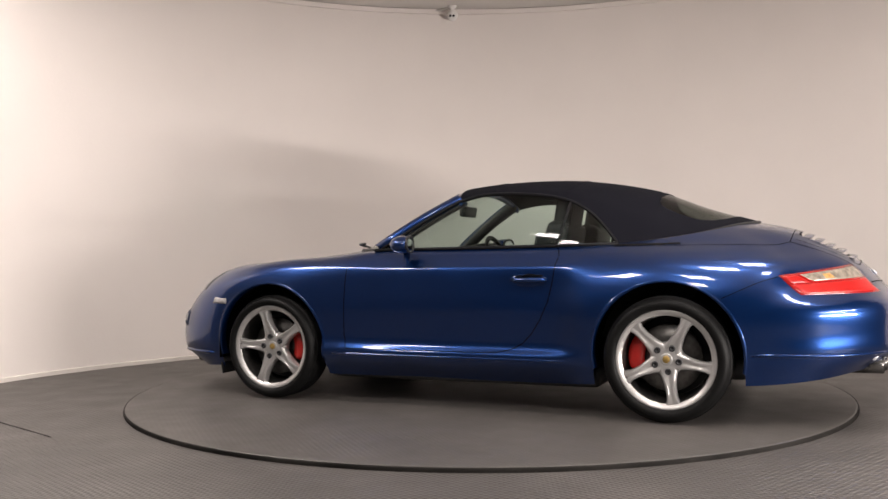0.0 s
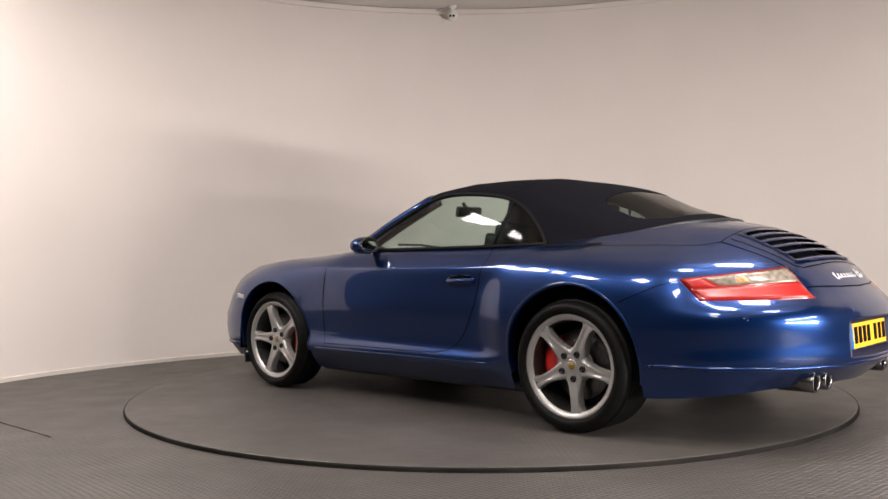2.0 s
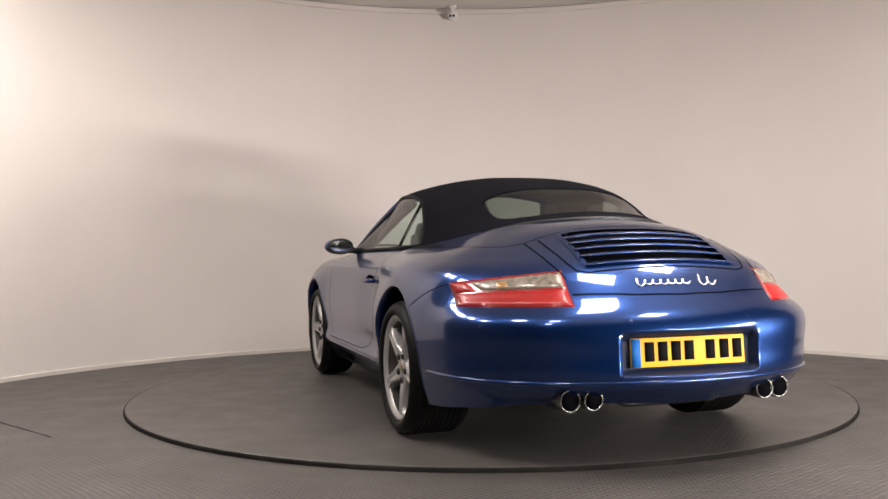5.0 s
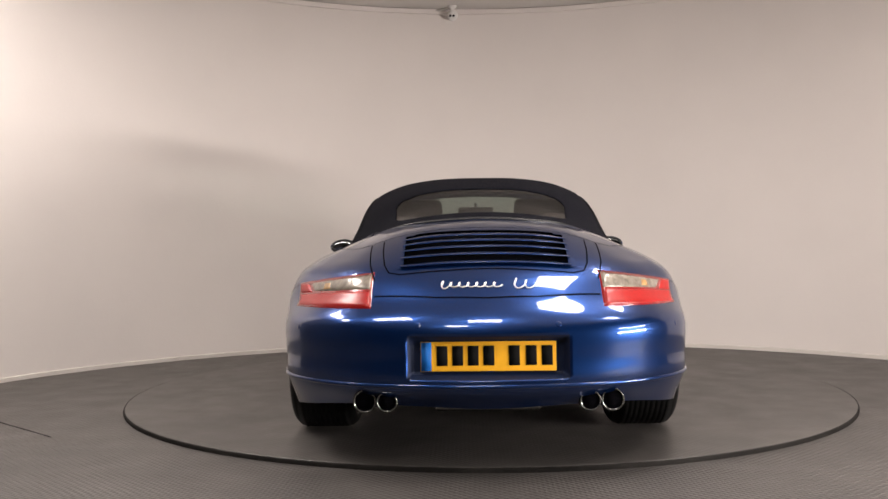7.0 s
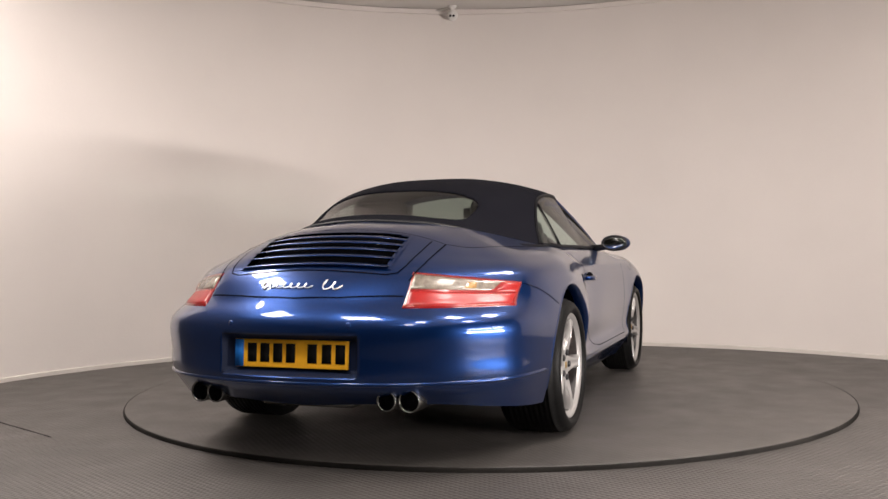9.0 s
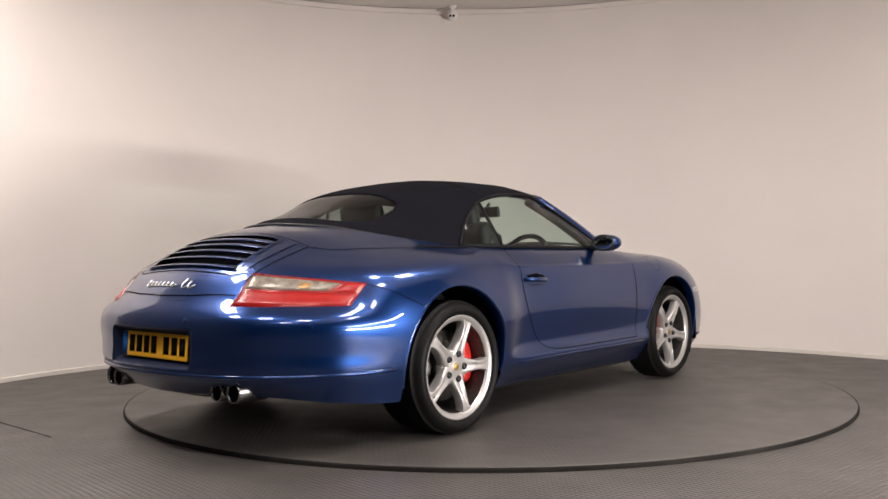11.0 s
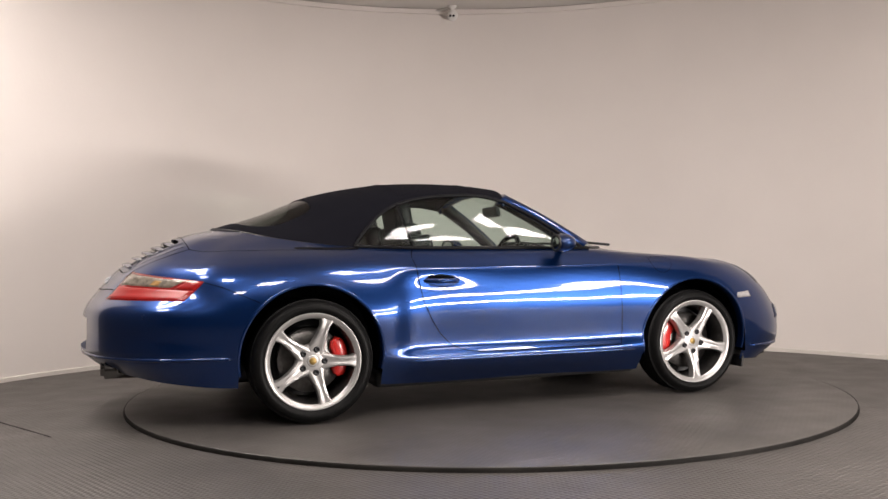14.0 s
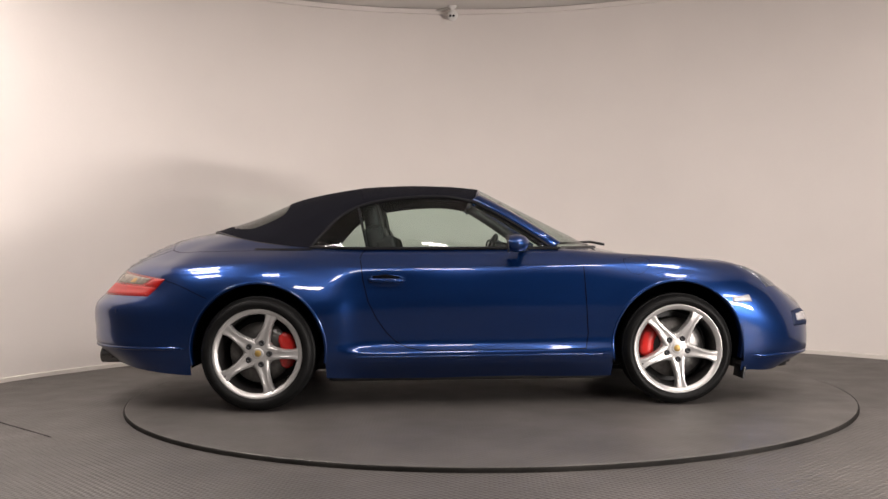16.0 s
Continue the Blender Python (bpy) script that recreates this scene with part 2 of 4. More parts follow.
def build_turntable():
    root = new("turntable")
    tagged(root, "round grey car turntable flush with the floor", "turntable")
    R = 2.206
    bm = bmesh.new()
    ring = []
    for r, z in ((R - 0.006, 0.0), (R, -0.003), (R, -0.02)):
        ring.append([bm.verts.new((r * math.cos(2 * math.pi * i / 160), r * math.sin(2 * math.pi * i / 160), z)) for i in range(160)])
    bm.faces.new(ring[0])
    for a, b in zip(ring, ring[1:]):
        for i in range(160):
            bm.faces.new((a[i], b[i], b[(i + 1) % 160], a[(i + 1) % 160]))
    part("deck", bm, M_TABLE, root, "", smooth=False)
    bm = bmesh.new()
    ring = []
    for r, z in ((R + 0.001, -0.002), (R + 0.005, -0.003), (R + 0.008, -0.010), (R + 0.009, -0.023)):
        ring.append([bm.verts.new((r * math.cos(2 * math.pi * i / 160), r * math.sin(2 * math.pi * i / 160), z)) for i in range(160)])
    for a, b in zip(ring, ring[1:]):
        for i in range(160):
            bm.faces.new((a[i], b[i], b[(i + 1) % 160], a[(i + 1) % 160]))
    part("rim_seal", bm, M_GAP, root, "dark rubber edge strip")
    return root


build_room()
turntable = build_turntable()

# ---------------------------------------------------------------- the car
# Car space: x forward from the rear axle, y to its left, z up from the floor.

# Rings round the body from the sill up to the cockpit edge; each is (x, y, z) at
# 17 stations from the middle of the nose round the left side to the middle of the tail.
RING_0 = [(3.12, 0, 0.19), (3.11, 0.3, 0.19), (3.04, 0.56, 0.185), (2.91, 0.72, 0.17), (2.715, 0.8, 0.18), (2.35, 0.83, 0.165), (1.95, 0.77, 0.155), (1.6, 0.745, 0.152), (1.1, 0.745, 0.152), (0.62, 0.76, 0.155), (0.38, 0.83, 0.17), (0, 0.88, 0.2), (-0.4, 0.86, 0.20), (-0.69, 0.77, 0.228), (-0.89, 0.56, 0.258), (-0.985, 0.3, 0.26), (-1.01, 0, 0.25)]
RING_1 = [(3.262, 0, 0.25), (3.252, 0.3, 0.25), (3.165, 0.58, 0.255), (2.99, 0.75, 0.26), (2.735, 0.835, 0.27), (2.35, 0.86, 0.28), (1.95, 0.865, 0.285), (1.6, 0.868, 0.285), (1.1, 0.868, 0.285), (0.62, 0.872, 0.285), (0.38, 0.885, 0.29), (0, 0.915, 0.3), (-0.4, 0.895, 0.33), (-0.73, 0.82, 0.345), (-0.97, 0.6, 0.35), (-1.085, 0.31, 0.35), (-1.12, 0, 0.35)]
RING_2 = [(3.278, 0, 0.33), (3.27, 0.3, 0.33), (3.185, 0.59, 0.34), (3.005, 0.765, 0.36), (2.735, 0.85, 0.37), (2.35, 0.875, 0.38), (1.95, 0.852, 0.38), (1.6, 0.842, 0.37), (1.1, 0.842, 0.37), (0.62, 0.848, 0.37), (0.38, 0.9, 0.38), (0, 0.93, 0.4), (-0.4, 0.905, 0.42), (-0.735, 0.822, 0.44), (-0.985, 0.605, 0.45), (-1.09, 0.31, 0.45), (-1.125, 0, 0.45)]
RING_3 = [(3.268, 0, 0.46), (3.26, 0.3, 0.46), (3.17, 0.585, 0.47), (2.99, 0.765, 0.48), (2.735, 0.86, 0.5), (2.35, 0.895, 0.54), (1.95, 0.87, 0.55), (1.6, 0.864, 0.55), (1.1, 0.866, 0.55), (0.62, 0.866, 0.55), (0.38, 0.922, 0.54), (0, 0.94, 0.53), (-0.4, 0.908, 0.56), (-0.735, 0.822, 0.58), (-0.985, 0.605, 0.585), (-1.08, 0.31, 0.583), (-1.108, 0, 0.58)]
RING_4 = [(3.24, 0, 0.56), (3.22, 0.3, 0.56), (3.1, 0.57, 0.575), (2.94, 0.745, 0.62), (2.705, 0.855, 0.63), (2.35, 0.885, 0.67), (1.94, 0.864, 0.685), (1.6, 0.858, 0.68), (1.1, 0.86, 0.68), (0.62, 0.858, 0.68), (0.38, 0.898, 0.68), (0, 0.925, 0.67), (-0.42, 0.882, 0.68), (-0.675, 0.755, 0.675), (-0.91, 0.555, 0.675), (-1.005, 0.3, 0.677), (-1.036, 0, 0.68)]
RING_5 = [(3.104, 0, 0.63), (3.066, 0.29, 0.64), (2.972, 0.57, 0.665), (2.83, 0.71, 0.73), (2.639, 0.82, 0.73), (2.33, 0.843, 0.768), (1.93, 0.846, 0.77), (1.6, 0.845, 0.77), (1.1, 0.846, 0.77), (0.62, 0.852, 0.772), (0.38, 0.86, 0.778), (0, 0.885, 0.782), (-0.42, 0.83, 0.78), (-0.62, 0.715, 0.782), (-0.83, 0.51, 0.785), (-0.91, 0.28, 0.785), (-0.94, 0, 0.785)]
RING_6 = [(2.83, 0, 0.7), (2.79, 0.28, 0.715), (2.76, 0.54, 0.75), (2.66, 0.66, 0.8), (2.54, 0.74, 0.805), (2.28, 0.775, 0.825), (1.9, 0.818, 0.806), (1.6, 0.822, 0.8), (1.1, 0.824, 0.8), (0.62, 0.828, 0.804), (0.38, 0.815, 0.835), (0.02, 0.81, 0.846), (-0.38, 0.735, 0.844), (-0.55, 0.625, 0.849), (-0.71, 0.45, 0.865), (-0.77, 0.25, 0.88), (-0.79, 0, 0.885)]
RING_7 = [(2.4, 0, 0.8), (2.37, 0.27, 0.805), (2.3, 0.5, 0.815), (2.24, 0.61, 0.83), (2.15, 0.66, 0.84), (2.02, 0.69, 0.855), (1.8, 0.74, 0.862), (1.6, 0.762, 0.856), (1.1, 0.765, 0.858), (0.62, 0.768, 0.862), (0.34, 0.745, 0.884), (0.02, 0.69, 0.898), (-0.3, 0.61, 0.908), (-0.43, 0.51, 0.925), (-0.53, 0.38, 0.95), (-0.58, 0.21, 0.968), (-0.59, 0, 0.975)]
RING_8 = [(2.0, 0, .893), (1.98, .25, .890), (1.90, .47, .888), (1.82, .58, .886), (1.78, .62, .884), (1.74, .65, .884), (1.70, .68, .884), (1.60, .71, .885), (1.10, .715, .888), (.62, .715, .893), (.27, .69, .903), (.02, .62, .93), (-.14, .54, .957), (-.26, .43, .982), (-.335, .31, 1.0), (-.382, .16, 1.012), (-.40, 0, 1.018)]
NU, NV = 22, 10


def body_sheet():
    cage = np.array([RING_0, RING_1, RING_2, RING_3, RING_4, RING_5, RING_6, RING_7, RING_8], float)
    flip = np.array([1, -1, 1])
    cage = np.concatenate([cage[:, 1:2] * flip, cage, cage[:, -2:-1] * flip], axis=1)
    across = np.array([crom(r, NU) for r in cage])            # rings, fine stations
    across = np.concatenate([2 * across[:1] - across[1:2], across, 2 * across[-1:] - across[-2:-1]], axis=0)
    G = crom(across, NV)                                      # (v, u, 3)
    return G


ARCHES = ((0.0, 0.335, 0.374), (2.35, 0.328, 0.366))          # x, z, radius of the wheel openings


def smooth01(t):
    t = np.clip(t, 0, 1)
    return t * t * (3 - 2 * t)


def inside(poly, x, z):
    c = False
    for (x1, z1), (x2, z2) in zip(poly, poly[1:] + poly[:1]):
        if (z1 > z) != (z2 > z) and x < (x2 - x1) * (z - z1) / (z2 - z1) + x1:
            c = not c
    return c


DOOR = [(.565, 1.0), (.568, .83), (.585, .72), (.612, .60), (.66, .50), (.71, .425), (.765, .370), (.83, .337), (.90, .323), (1.0, .319), (1.83, .319), (1.845, .40), (1.825, .78), (1.80, 1.0)]


def build_body(car):
    G = body_sheet()
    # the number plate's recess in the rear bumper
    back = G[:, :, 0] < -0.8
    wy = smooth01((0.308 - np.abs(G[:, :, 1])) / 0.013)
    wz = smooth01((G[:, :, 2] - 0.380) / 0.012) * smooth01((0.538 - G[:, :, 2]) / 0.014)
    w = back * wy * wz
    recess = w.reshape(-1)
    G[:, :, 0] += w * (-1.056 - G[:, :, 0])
    N = grid_normals(G)
    nv, nu = G.shape[:2]
    if N[nv // 2, nu // 2, 1] < 0:
        N = -N
    V, NN = G.reshape(-1, 3).copy(), N.reshape(-1, 3)
    cell = [(a * nu + b, a * nu + b + 1, (a + 1) * nu + b + 1, (a + 1) * nu + b) for a in range(nv - 1) for b in range(nu - 1)]
    f0 = cell[(nv // 2) * (nu - 1) + nu // 2]
    if np.cross(V[f0[1]] - V[f0[0]], V[f0[2]] - V[f0[1]])[1] < 0:
        cell = [tuple(reversed(f)) for f in cell]
    # open the wheel arches
    hole = np.zeros(len(V), bool)
    low = V[:, 1] > 0.4
    for ax, az, ar in ARCHES:
        d = np.hypot(V[:, 0] - ax, V[:, 2] - az)
        under = (np.abs(V[:, 0] - ax) < ar) & (V[:, 2] < az)
        hole |= low & ((d < ar) | under)
    faces = [f for f in cell if not all(hole[i] for i in f)]
    rim = {i for f in faces for i in f if hole[i]}
    for i in rim:
        for ax, az, ar in ARCHES:
            dx, dz = V[i, 0] - ax, V[i, 2] - az
            if abs(dx) <= ar + 1e-6 and dz < 0:
                V[i, 0] = ax + math.copysign(ar, dx)
            elif math.hypot(dx, dz) < ar:
                k = ar / max(math.hypot(dx, dz), 1e-6)
                V[i, 0], V[i, 2] = ax + dx * k, az + dz * k
    groups = {}
    for f in faces:
        c = V[list(f)].mean(axis=0)
        if c[1] > 0.5 and c[2] < 0.93 and inside(DOOR, c[0], c[2]):
            key = "door"
        elif c[0] < -0.575 and c[2] > 0.69 and c[1] < 0.485:
            key = "grille_hole" if (c[1] < 0.345 and -0.895 < c[0] - 0.20 * c[1] ** 2 < -0.632) else "engine_lid"
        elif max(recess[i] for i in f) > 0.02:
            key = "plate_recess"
        elif c[0] < -0.35 and c[2] < 0.69:
            key = "rear_bumper"
        elif c[0] > 2.55 and c[2] < 0.60:
            key = "front_bumper"
        elif c[0] > 1.95 and c[2] > 0.66 and c[1] < 0.60:
            key = "bonnet"
        elif c[0] > 1.8:
            key = "front_wing"
        else:
            key = "rear_wing" if c[2] > 0.30 or c[0] < 0.5 else "sill"
        groups.setdefault(key, []).append(f)
    groups.pop("grille_hole", None)
    for side in (1, -1):
        S = V * np.array([1, side, 1])
        SN = NN * np.array([1, side, 1])
        for key, F in groups.items():
            FF = F if side == 1 else [tuple(reversed(f)) for f in F]
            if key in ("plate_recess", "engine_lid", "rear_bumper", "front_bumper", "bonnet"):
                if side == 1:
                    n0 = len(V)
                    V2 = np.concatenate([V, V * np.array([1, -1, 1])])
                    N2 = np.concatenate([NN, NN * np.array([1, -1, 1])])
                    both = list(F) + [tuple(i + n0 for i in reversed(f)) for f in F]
                    # darker, duller navy than the body puts shade into the recess and subdues highlights
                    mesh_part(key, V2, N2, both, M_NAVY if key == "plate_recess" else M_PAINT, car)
            else:
                mesh_part(key, S, SN, FF, M_PAINT, car)
    from mathutils.bvhtree import BVHTree
    allv = [Vector(v) for v in V] + [Vector((v[0], -v[1], v[2])) for v in V]
    allf = faces + [tuple(i + len(V) for i in f) for f in faces]
    return BVHTree.FromPolygons(allv, allf)


def seam(pts, name, parent, tree, width=0.006, steps=14, mat=None, lift=0.0015, closed=False):
    """A narrow dark gap line laid on the body along the given points."""
    P = [Vector(p) for p in pts]
    if closed:
        P.append(P[0])
    fine = []
    for a, b in zip(P, P[1:]):
        for k in range(steps):
            fine.append(a.lerp(b, k / steps))
    fine.append(P[-1])
    on = []
    for p in fine:
        loc, nor, _, _ = tree.find_nearest(p)
        out = Vector((loc.x - 1.1, loc.y * 1.2, loc.z - 0.35))
        on.append((loc, nor if nor.dot(out) > 0 else -nor))
    bm = bmesh.new()
    rows = []
    for i, (p, n) in enumerate(on):
        d = on[min(i + 1, len(on) - 1)][0] - on[max(i - 1, 0)][0]
        s = d.cross(n)
        s = s.normalized() * width / 2 if s.length > 1e-6 else Vector((0, 0, width / 2))
        q = p + n * lift
        rows.append((bm.verts.new(q - s), bm.verts.new(q + n * 0.0006), bm.verts.new(q + s)))
    for a, b in zip(rows, rows[1:]):
        bm.faces.new((a[0], a[1], b[1], b[0]))
        bm.faces.new((a[1], a[2], b[2], b[1]))
    return part(name, bm, mat or M_SEAM_SHADE, parent)


def both(pts):
    return [pts, [(x, -y, z) for x, y, z in pts]]


def patch(corners, tree, nu, nv, lift, bulge=0.0, way=None):
    """A curved lens lying on the body between four corners, as a closed shell."""
    a, b, c, d = [Vector(p) for p in corners]        # lower inner, lower outer, upper outer, upper inner
    bm = bmesh.new()
    top, low = [], []
    for j in range(nv + 1):
        rt, rl = [], []
        for i in range(nu + 1):
            u, v = i / nu, j / nv
            p = a.lerp(b, u).lerp(d.lerp(c, u), v)
            loc = None
            if way:
                ang = radians(8 + 62 * (p.x + 0.96) / 0.43)
                go = Vector((math.cos(ang), -way * math.sin(ang), 0))
                loc, nor, _, _ = tree.ray_cast(p - go * 0.6, go)
            if loc is None:
                loc, nor, _, _ = tree.find_nearest(p)
            if nor.dot(Vector((loc.x - 1.1, loc.y, 0.0))) < 0:
                nor = -nor
            e = min(1.0, 16 * min(u, 1 - u, v, 1 - v))
            rt.append(bm.verts.new(loc + nor * (lift * (0.3 + 0.7 * e) + bulge * 16 * u * (1 - u) * v * (1 - v))))
            rl.append(bm.verts.new(loc - nor * 0.006))
        top.append(rt)
        low.append(rl)
    for j in range(nv):
        for i in range(nu):
            bm.faces.new((top[j][i], top[j][i + 1], top[j + 1][i + 1], top[j + 1][i]))
    edge = [(j, 0) for j in range(nv + 1)] + [(nv, i) for i in range(1, nu + 1)] + [(j, nu) for j in range(nv - 1, -1, -1)] + [(0, i) for i in range(nu - 1, -1, -1)]
    for (j0, i0), (j1, i1) in zip(edge, edge[1:]):
        bm.faces.new((top[j0][i0], top[j1][i1], low[j1][i1], low[j0][i0]))
    bmesh.ops.recalc_face_normals(bm, faces=bm.faces[:])
    return bm


# the soft top: lines from the windscreen header back to the base, from the middle out to the window edge
TOP_0 = [(1.27, 0, 1.268), (1.08, 0, 1.286), (0.8, 0, 1.294), (0.5, 0, 1.278), (0.15, 0, 1.2132), (-0.14, 0, 1.104), (-0.405, 0, 1.022)]
TOP_1 = [(1.265, 0.22, 1.262), (1.08, 0.22, 1.281), (0.8, 0.22, 1.289), (0.5, 0.22, 1.272), (0.15, 0.22, 1.204), (-0.13, 0.21, 1.094), (-0.385, 0.19, 1.014)]
TOP_2 = [(1.25, 0.4, 1.236), (1.07, 0.4, 1.256), (0.8, 0.4, 1.262), (0.5, 0.4, 1.244), (0.17, 0.4, 1.1644), (-0.07, 0.38, 1.062), (-0.29, 0.37, 0.995)]
TOP_3 = [(1.235, 0.505, 1.203), (1.05, 0.52, 1.222), (0.79, 0.53, 1.222), (0.53, 0.535, 1.194), (0.27, 0.55, 1.1034), (0.07, 0.55, 1.01), (-0.09, 0.55, 0.945)]
TOP_4 = [(1.225, .55, 1.165), (1.04, .575, 1.197), (.775, .59, 1.187), (.575, .60, 1.150), (.445, .625, 1.085), (.345, .655, .99), (.268, .695, .895)]


def top_sheet():
    net = np.array([TOP_0, TOP_1, TOP_2, TOP_3, TOP_4], float)
    flip = np.array([1, -1, 1])
    full = np.concatenate([net[:0:-1] * flip, net], axis=0)
    full = np.concatenate([2 * full[:1] - full[1:2], full, 2 * full[-1:] - full[-2:-1]], axis=0)
    A = crom(full, 20)
    A = np.swapaxes(A, 0, 1)
    A = np.concatenate([2 * A[:1] - A[1:2], A, 2 * A[-1:] - A[-2:-1]], axis=0)
    return crom(A, 20)                                # (u front to back, v side to side)


def build_top(car):
    G = top_sheet()
    N = grid_normals(G)
    if N[20, 40, 2] < 0:
        N = -N
    nu, nv = G.shape[:2]
    V, NN = G.reshape(-1, 3), N.reshape(-1, 3)
    cloth, pane = [], []
    for a in range(nu - 1):
        for b in range(nv - 1):
            f = (a * nv + b, a * nv + b + 1, (a + 1) * nv + b + 1, (a + 1) * nv + b)
            c = V[list(f)].mean(axis=0)
            # the heated glass rear window, with rounded corners
            u, v = (a + 0.5 - 84.0) / 28.0, abs(b + 0.5 - (nv - 1) / 2) / 45.0
            (pane if abs(2 * u - 1) ** 5 + v ** 7 < 1 else cloth).append(f)
    top = mesh_part("soft_top", V, NN, cloth, M_CLOTH, car, "raised dark blue-black canvas roof")
    so = top.modifiers.new("thick", "SOLIDIFY")
    so.thickness, so.offset = 0.012, -1
    mesh_part("rear_window", V + NN * -0.004, NN, pane, M_RGLASS, top, "tinted glass rear window")
    # hem round the window edges and the base
    for s in (0, nv - 1):
        part("hem", tube_bm([G[k, s] for k in range(0, nu, 3)], 0.007, 8), M_CLOTH, top)
    part("base_seal", tube_bm([G[nu - 1, k] + np.array([0, 0, -0.003]) for k in range(0, nv, 2)], 0.008, 8), M_BLACK, top)
    # fabric bows showing as soft ridges
    for u in (23, 57):
        part("roof_bow", tube_bm([G[u, k] + N[u, k] * -0.004 for k in range(12, nv - 12, 3)], 0.0075, 8), M_CLOTH, top)
    return G


def ruled(name, A, B, mat, parent, rows=8, bulge=0.0, label="", side=1):
    """A sheet of glass between two edges, bowed outwards."""
    bm = bmesh.new()
    grid = []
    for k in range(rows + 1):
        t = k / rows
        grid.append([bm.verts.new(Vector(a).lerp(Vector(b), t) + Vector((0, side * bulge * 4 * t * (1 - t), 0))) for a, b in zip(A, B)])
    for r0, r1 in zip(grid, grid[1:]):
        for i in range(len(r0) - 1):
            bm.faces.new((r0[i], r0[i + 1], r1[i + 1], r1[i]))
    return part(name, bm, mat, parent, label)


def resample(pts, n):
    P = [Vector(p) for p in pts]
    L = [0]
    for a, b in zip(P, P[1:]):
        L.append(L[-1] + (b - a).length)
    out = []
    for k in range(n):
        d = L[-1] * k / (n - 1)
        i = max(j for j in range(len(P)) if L[j] <= d + 1e-9)
        i = min(i, len(P) - 2)
        out.append(P[i].lerp(P[i + 1], (d - L[i]) / (L[i + 1] - L[i])))
    return out


def build_greenhouse(car, top):
    edge = [Vector(top[k, top.shape[1] - 1]) for k in range(top.shape[0])]        # left window edge, front to back
    if edge[0].y < 0:
        edge = [Vector((p.x, -p.y, p.z)) for p in edge]
    b_top = min(range(len(edge)), key=lambda i: abs(edge[i].x - 0.545))
    pillar_foot = Vector((1.665, 0.712, 0.886))
    lead = [pillar_foot.lerp(edge[0], t) + Vector((0, 0, 0.012 * math.sin(math.pi * t))) for t in (0, .2, .4, .6, .8)]
    for side in (1, -1):
        def f(p):
            return Vector((p.x, p.y * side, p.z))
        upper = resample([f(p) + Vector((0, 0, -0.006)) for p in lead + edge[:b_top + 1]], 30)
        lower = resample([f(Vector((1.665, .722, .880))), f(Vector((1.1, .724, .884))), f(Vector((.605, .722, .889)))], 30)
        dg = ruled("door_window", lower, upper, M_GLASS, car, 10, 0.018, "green-tinted door glass", side)
        upper = resample([f(p) + Vector((0, 0, -0.004)) for p in edge[b_top:]], 16)
        lower = resample([f(Vector((.605, .722, .889))), f(Vector((.45, .718, .892))), f(Vector((.275, .700, .893)))], 16)
        qg = ruled("quarter_window", lower, upper, M_GLASS, car, 8, 0.009, "small tinted rear quarter glass", side)
        e2 = edge[b_top]
        part("window_seal", tube_bm([f(Vector((.605, .724, .887))), f(Vector((.578, .672, 1.0))), f(e2)], 0.009, 8), M_TRIM, car)
        part("window_trim", tube_bm([f(p) for p in lead + edge[:-1:2]], 0.009, 8), M_TRIM, car, "black rubber window trim")
        part("belt_trim", tube_bm([f(Vector(p)) for p in ((1.70, .722, .884), (1.1, .728, .889), (.605, .728, .894), (.27, .706, .902))], 0.010, 8), M_TRIM, car, "black trim strip")
        # windscreen pillar, a tapering box section along the glass
        run = [f(p) for p in lead + edge[:1] + [edge[0] + (edge[0] - lead[-1]).normalized() * 0.03 + Vector((0, -0.01, -0.022))]]
        n = len(run)
        bm = bmesh.new()
        rows = []
        for k, p in enumerate(run):
            u = k / (n - 1)
            w = 0.058
            lo, q = 1 + 0.35 * u, 1 - 0.35 * u
            rows.append([bm.verts.new(p + Vector((dx, side * dy, dz))) for dx, dy, dz in ((0.004, 0.002, 0.0), (w * 0.35 * q, 0.003, w * 0.30 * lo), (w * 0.80 * q, -0.010 - 0.02 * u, w * 0.52 * lo), (w * q, -0.030 - 0.05 * u, w * 0.55 * lo + 0.012 * u), (w * 0.4, -0.045 - 0.04 * u, 0.0), (0.0, -0.030, -0.01))])
        for a, b in zip(rows, rows[1:]):
            for i in range(6):
                bm.faces.new((a[i], a[(i + 1) % 6], b[(i + 1) % 6], b[i]))
        bm.faces.new(rows[0])
        bm.faces.new(rows[-1])
        bmesh.ops.recalc_face_normals(bm, faces=bm.faces[:])
        part("windscreen_pillar", bm, M_PAINT, car)
        part("pillar_trim", tube_bm([p + Vector((0.004, -side * (0.056 + 0.008 * k), 0.004 * k - 0.004)) for k, p in enumerate(run[:-1])], 0.034, 12), M_BLACK, car, "black inner pillar trim")
    # windscreen and its header rail
    base = [Vector(p) for p in RING_8[:7]]
    base = [Vector((p.x, -p.y, p.z)) for p in reversed(base[1:])] + base
    header = [Vector(p[0]) for p in (TOP_0, TOP_1, TOP_2, TOP_3, TOP_4)]
    header = [Vector((p.x, -p.y, p.z)) for p in reversed(header[1:])] + header
    A, B = resample(base, 25), resample(header, 25)
    ruled("windscreen", [p + Vector((-0.012, 0, 0.004)) for p in A], [p + Vector((0.012, 0, -0.006)) for p in B], M_GLASS, car, 12, 0.0, "clear windscreen")
